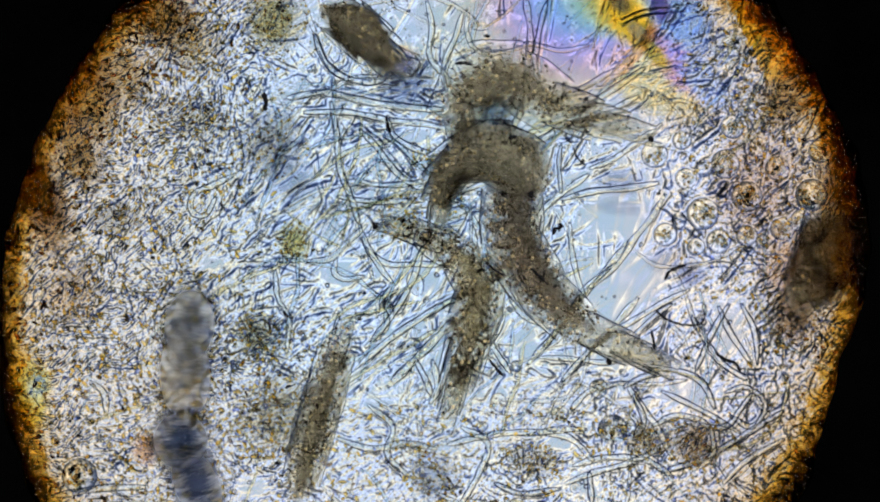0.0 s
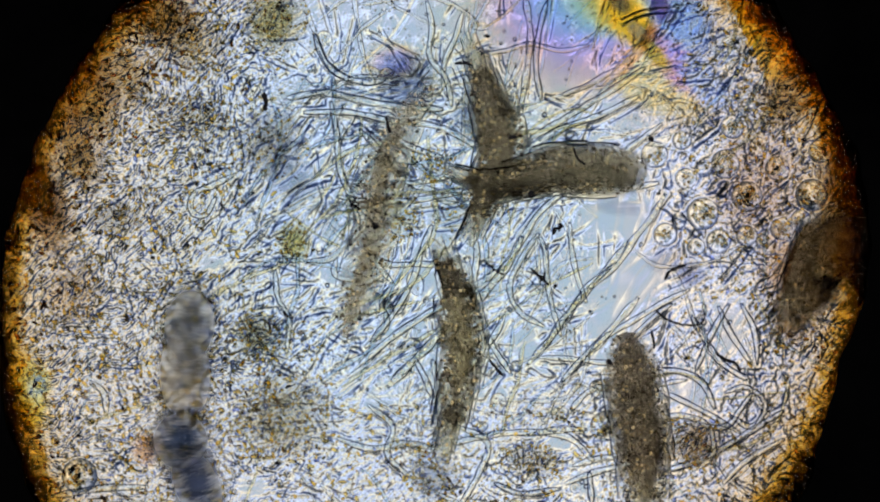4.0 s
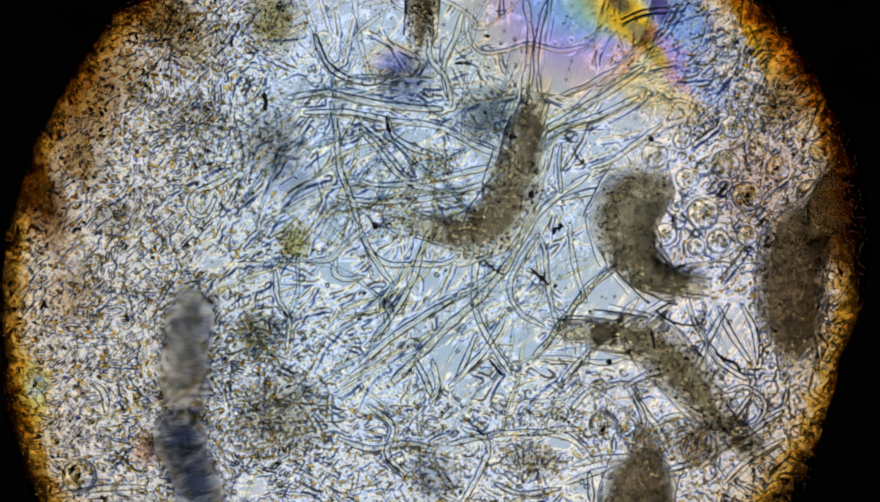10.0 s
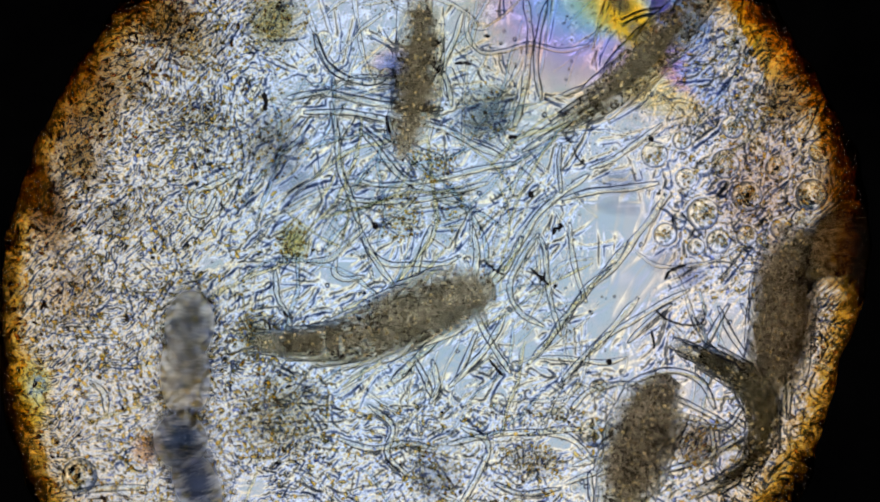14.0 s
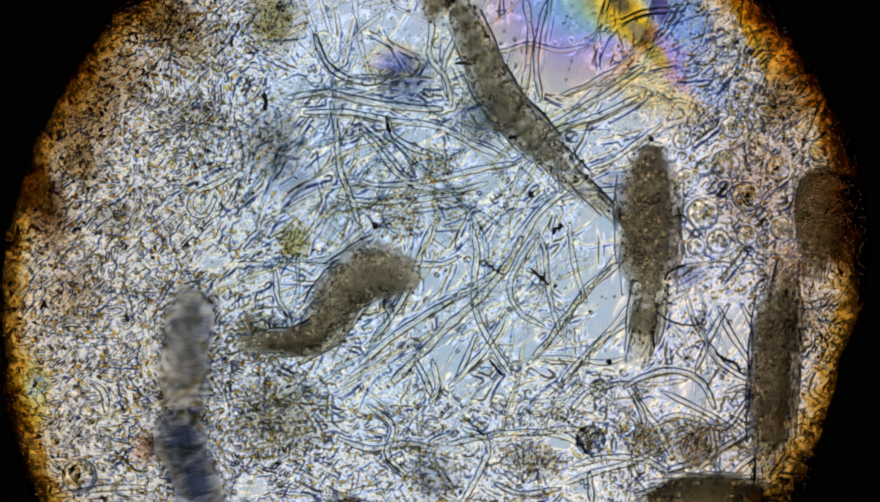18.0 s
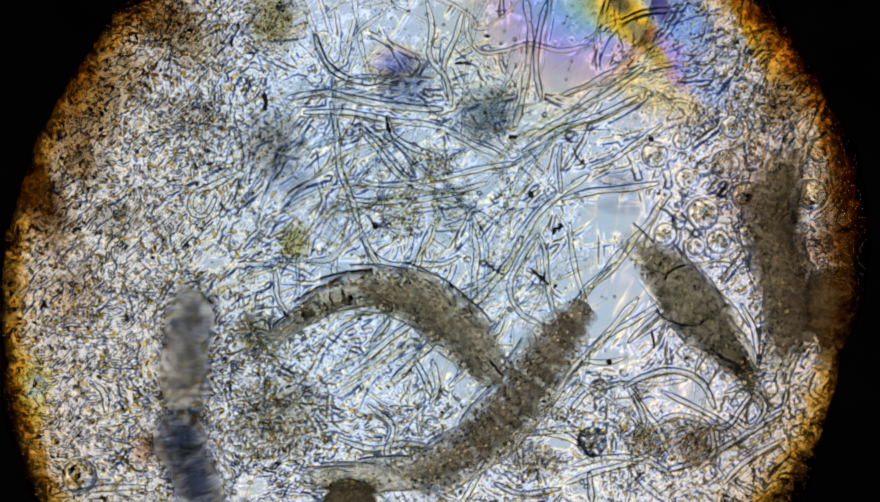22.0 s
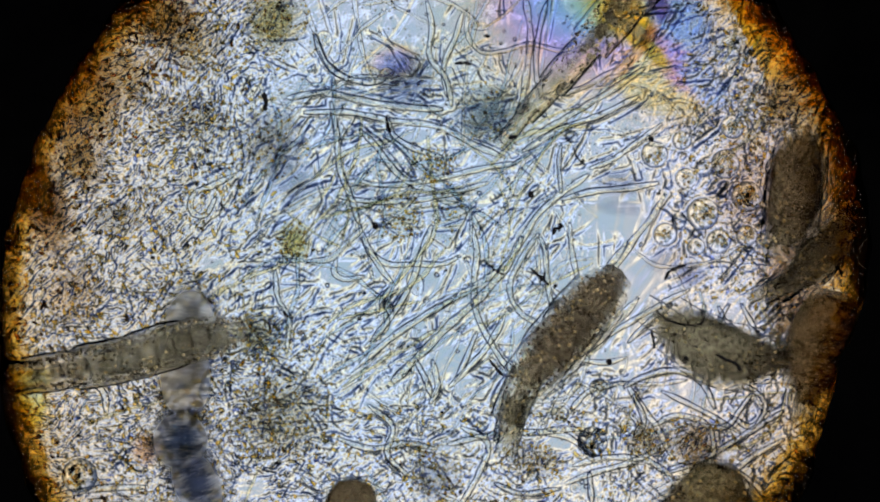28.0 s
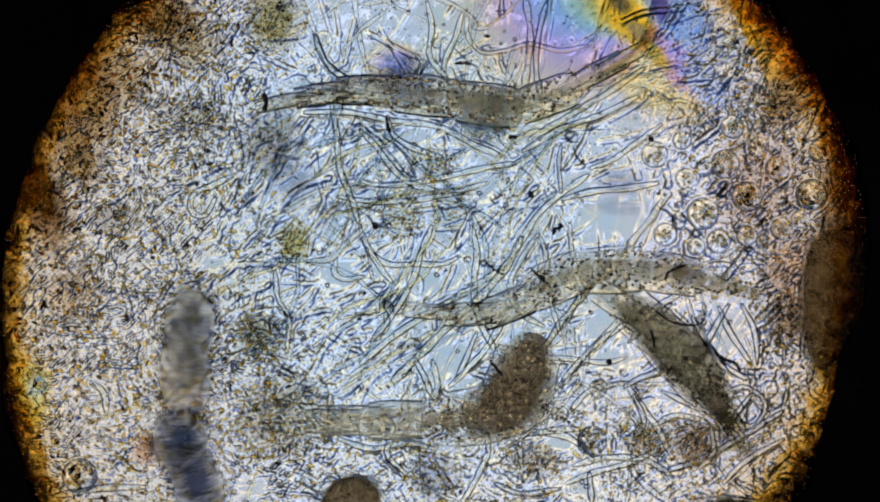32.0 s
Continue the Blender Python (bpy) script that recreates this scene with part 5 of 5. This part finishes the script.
    w(7, (1510, 320), (1485, 375), (1478, 435), (1475, 495), (1460, 560), wide=0.9)
    w(8, (1480, 330), (1450, 400), (1430, 480), (1420, 560), (1400, 640), wide=0.95)
    w(9, (1480, 330), (1430, 410), (1410, 490), (1415, 570), (1430, 650), wide=1)
    w(11, (1470, 370), (1420, 430), (1410, 500), (1410, 570), (1410, 650), wide=1)
    w(13, (1440, 390), (1410, 450), (1400, 520), (1400, 600), (1390, 700), wide=1)
    w(14.5, (1430, 420), (1400, 500), (1390, 570), (1380, 640), (1370, 730), wide=0.9)
    w(16.5, (1385, 490), (1385, 570), (1380, 650), (1375, 730), (1360, 830), wide=0.8)
    w(18, (1400, 490), (1385, 570), (1380, 650), (1375, 730), (1370, 830), wide=0.8)
    w(19, (1390, 370), (1390, 450), (1385, 530), (1385, 600), (1380, 680), wide=0.9)
    w(20, (1370, 360), (1400, 440), (1405, 520), (1400, 590), (1390, 680), wide=0.9)
    w(21, (1370, 340), (1395, 430), (1405, 520), (1400, 590), (1390, 680), wide=0.95)
    w(22, (1420, 260), (1375, 370), (1385, 460), (1410, 540), (1385, 650), wide=0.9)
    w(23, (1410, 280), (1380, 370), (1390, 460), (1400, 540), (1370, 650), wide=0.9)
    w(24, (1410, 330), (1400, 430), (1400, 510), (1380, 590), (1320, 720), wide=0.85)
    w(25, (1400, 400), (1400, 470), (1390, 550), (1360, 630), (1320, 750), wide=0.9)
    w(25.5, (1400, 380), (1395, 470), (1385, 550), (1350, 640), (1320, 760), wide=0.9)
    w(27.5, (1430, 220), (1420, 270), (1405, 330), (1395, 390), (1380, 450), wide=0.9)
    w(29, (1450, 250), (1438, 310), (1432, 370), (1428, 420), (1420, 480), wide=0.75)
    w(30, (1450, 470), (1445, 530), (1440, 590), (1440, 650), (1430, 720), wide=0.9)
    w(31, (1470, 450), (1460, 510), (1455, 570), (1452, 630), (1445, 690), wide=0.85)
    w(32, (1485, 415), (1480, 475), (1477, 535), (1472, 595), (1465, 660), wide=0.8)
    w = diver.lies
    w(0, (845, -260), (840, -300), (835, -340), (830, -380), (825, -420))
    w(13, (845, -260), (840, -300), (835, -340), (830, -380), (825, -420))
    w(16.5, (885, 250), (855, 150), (830, 60), (820, -30), (815, -130), wide=0.65)
    w(17, (960, 285), (890, 200), (850, 110), (835, 20), (830, -80), wide=0.7)
    w(18, (1110, 400), (980, 270), (890, 170), (840, 60), (790, -60), wide=0.75)
    w(19, (1320, 620), (1200, 500), (1080, 360), (970, 230), (860, 105), wide=0.8)
    w(20, (1350, 660), (1270, 580), (1190, 490), (1110, 410), (1030, 340), wide=0.85)
    w(21, (1345, 720), (1300, 630), (1230, 540), (1160, 470), (1090, 400), wide=0.9)
    w(22, (1350, 700), (1290, 610), (1230, 540), (1190, 490), (1130, 430), wide=0.95)
    w(23, (1350, 670), (1280, 590), (1220, 520), (1160, 460), (1095, 400), wide=0.95)
    w(24, (1350, 690), (1270, 590), (1220, 530), (1180, 480), (1120, 410), wide=0.95)
    w(25, (1360, 750), (1300, 630), (1250, 560), (1210, 520), (1150, 460), wide=0.9)
    w(25.5, (1350, 760), (1310, 670), (1270, 600), (1230, 550), (1180, 500), wide=0.9)
    w(27.5, (1450, 690), (1380, 670), (1320, 640), (1270, 620), (1220, 590), wide=1)
    w(28, (1430, 640), (1350, 640), (1280, 630), (1230, 600), (1165, 560), wide=1)
    w(29, (1430, 660), (1320, 660), (1230, 650), (1160, 600), (1120, 530), wide=1)
    w(30, (1390, 690), (1300, 660), (1210, 630), (1145, 580), (1110, 510), wide=0.95)
    w(31, (1370, 760), (1290, 680), (1230, 620), (1170, 570), (1115, 510), wide=0.95)
    w(32, (1320, 790), (1275, 710), (1220, 640), (1160, 580), (1085, 530), wide=0.9)
    w = late.lies
    w(0, (705, 115), (670, 85), (645, 60), (615, 35), (580, 15), wide=0.9)
    w(0.6, (640, -40), (610, -70), (580, -90), (550, -110), (520, -130), wide=0.9)
    w(2, (640, -160), (600, -180), (560, -190), (520, -200), (480, -210))
    w(12, (1700, -240), (1660, -280), (1620, -300), (1580, -300), (1540, -290))
    w(24, (1560, 400), (1590, 370), (1610, 330), (1620, 290), (1630, 250))
    w(27.5, (1440, 480), (1480, 450), (1510, 400), (1530, 350), (1540, 300), wide=0.8)
    w(28, (1360, 520), (1410, 500), (1460, 460), (1500, 410), (1520, 360), wide=0.8)
    w(29, (1130, 455), (1190, 505), (1270, 525), (1360, 500), (1440, 430), wide=0.8)
    w(30, (985, 400), (1110, 445), (1220, 505), (1330, 515), (1410, 400), wide=0.85)
    w(31, (920, 530), (1010, 450), (1140, 465), (1260, 505), (1400, 440), wide=0.85)
    w(32, (750, 555), (880, 555), (1020, 490), (1170, 485), (1345, 520), wide=0.85)
    w = lump.lies
    w(0, (640, 1024), (630, 1014), (620, 1014), (605, 1014), (590, 1024))
    w(17, (640, 994), (630, 984), (620, 984), (605, 984), (590, 994))
    w(18.5, (645, 924), (630, 909), (615, 904), (600, 904), (580, 919))
    w(20, (660, 909), (640, 894), (620, 889), (600, 894), (580, 914))
    w(22, (650, 924), (630, 904), (615, 899), (600, 904), (580, 919))
    w(27.5, (650, 914), (635, 904), (620, 899), (605, 904), (590, 919))
    w(29, (660, 904), (640, 889), (630, 884), (610, 894), (590, 914))
    w(32, (660, 909), (640, 894), (620, 889), (600, 894), (580, 909))
    w = rim_one.lies
    w(0, (1540, 440), (1520, 450), (1500, 450), (1480, 450), (1460, 450))
    w(7, (1540, 400), (1520, 430), (1500, 450), (1480, 470), (1460, 490))
    w(10, (1530, 330), (1510, 350), (1490, 370), (1470, 390), (1450, 410))
    w(14.5, (1540, 410), (1510, 430), (1490, 450), (1470, 470), (1450, 490))
    w(16.5, (1480, 310), (1475, 350), (1470, 390), (1465, 420), (1460, 450))
    w(18, (1490, 310), (1475, 350), (1465, 390), (1455, 430), (1450, 470))
    w(20, (1480, 470), (1475, 500), (1470, 530), (1465, 560), (1455, 600))
    w(24, (1540, 500), (1525, 540), (1515, 580), (1500, 620), (1490, 660))
    w(25, (1540, 560), (1520, 590), (1500, 620), (1480, 650), (1460, 680))
    w(27.5, (1490, 540), (1470, 580), (1450, 620), (1440, 670), (1430, 730))
    w(29, (1500, 510), (1490, 560), (1475, 620), (1460, 670), (1440, 730))
    w(30, (1500, 500), (1480, 550), (1470, 610), (1460, 660), (1440, 720))
    w(32, (1500, 420), (1490, 480), (1480, 540), (1470, 590), (1460, 650))
    walk(drifting, [(t, pose(*at(x, y, 0.05))) for t, x, y in ((0, 1092, 765), (3, 1084, 760), (5.5, 1073, 758), (12, 1076, 757), (14, 1060, 770), (17, 1052, 782), (25, 1056, 787), (32, 1055, 785))])
    for it in (arched, plump, large, green, slim, edge_one, diver, late, lump, rim_one):
        it.go()


motions()
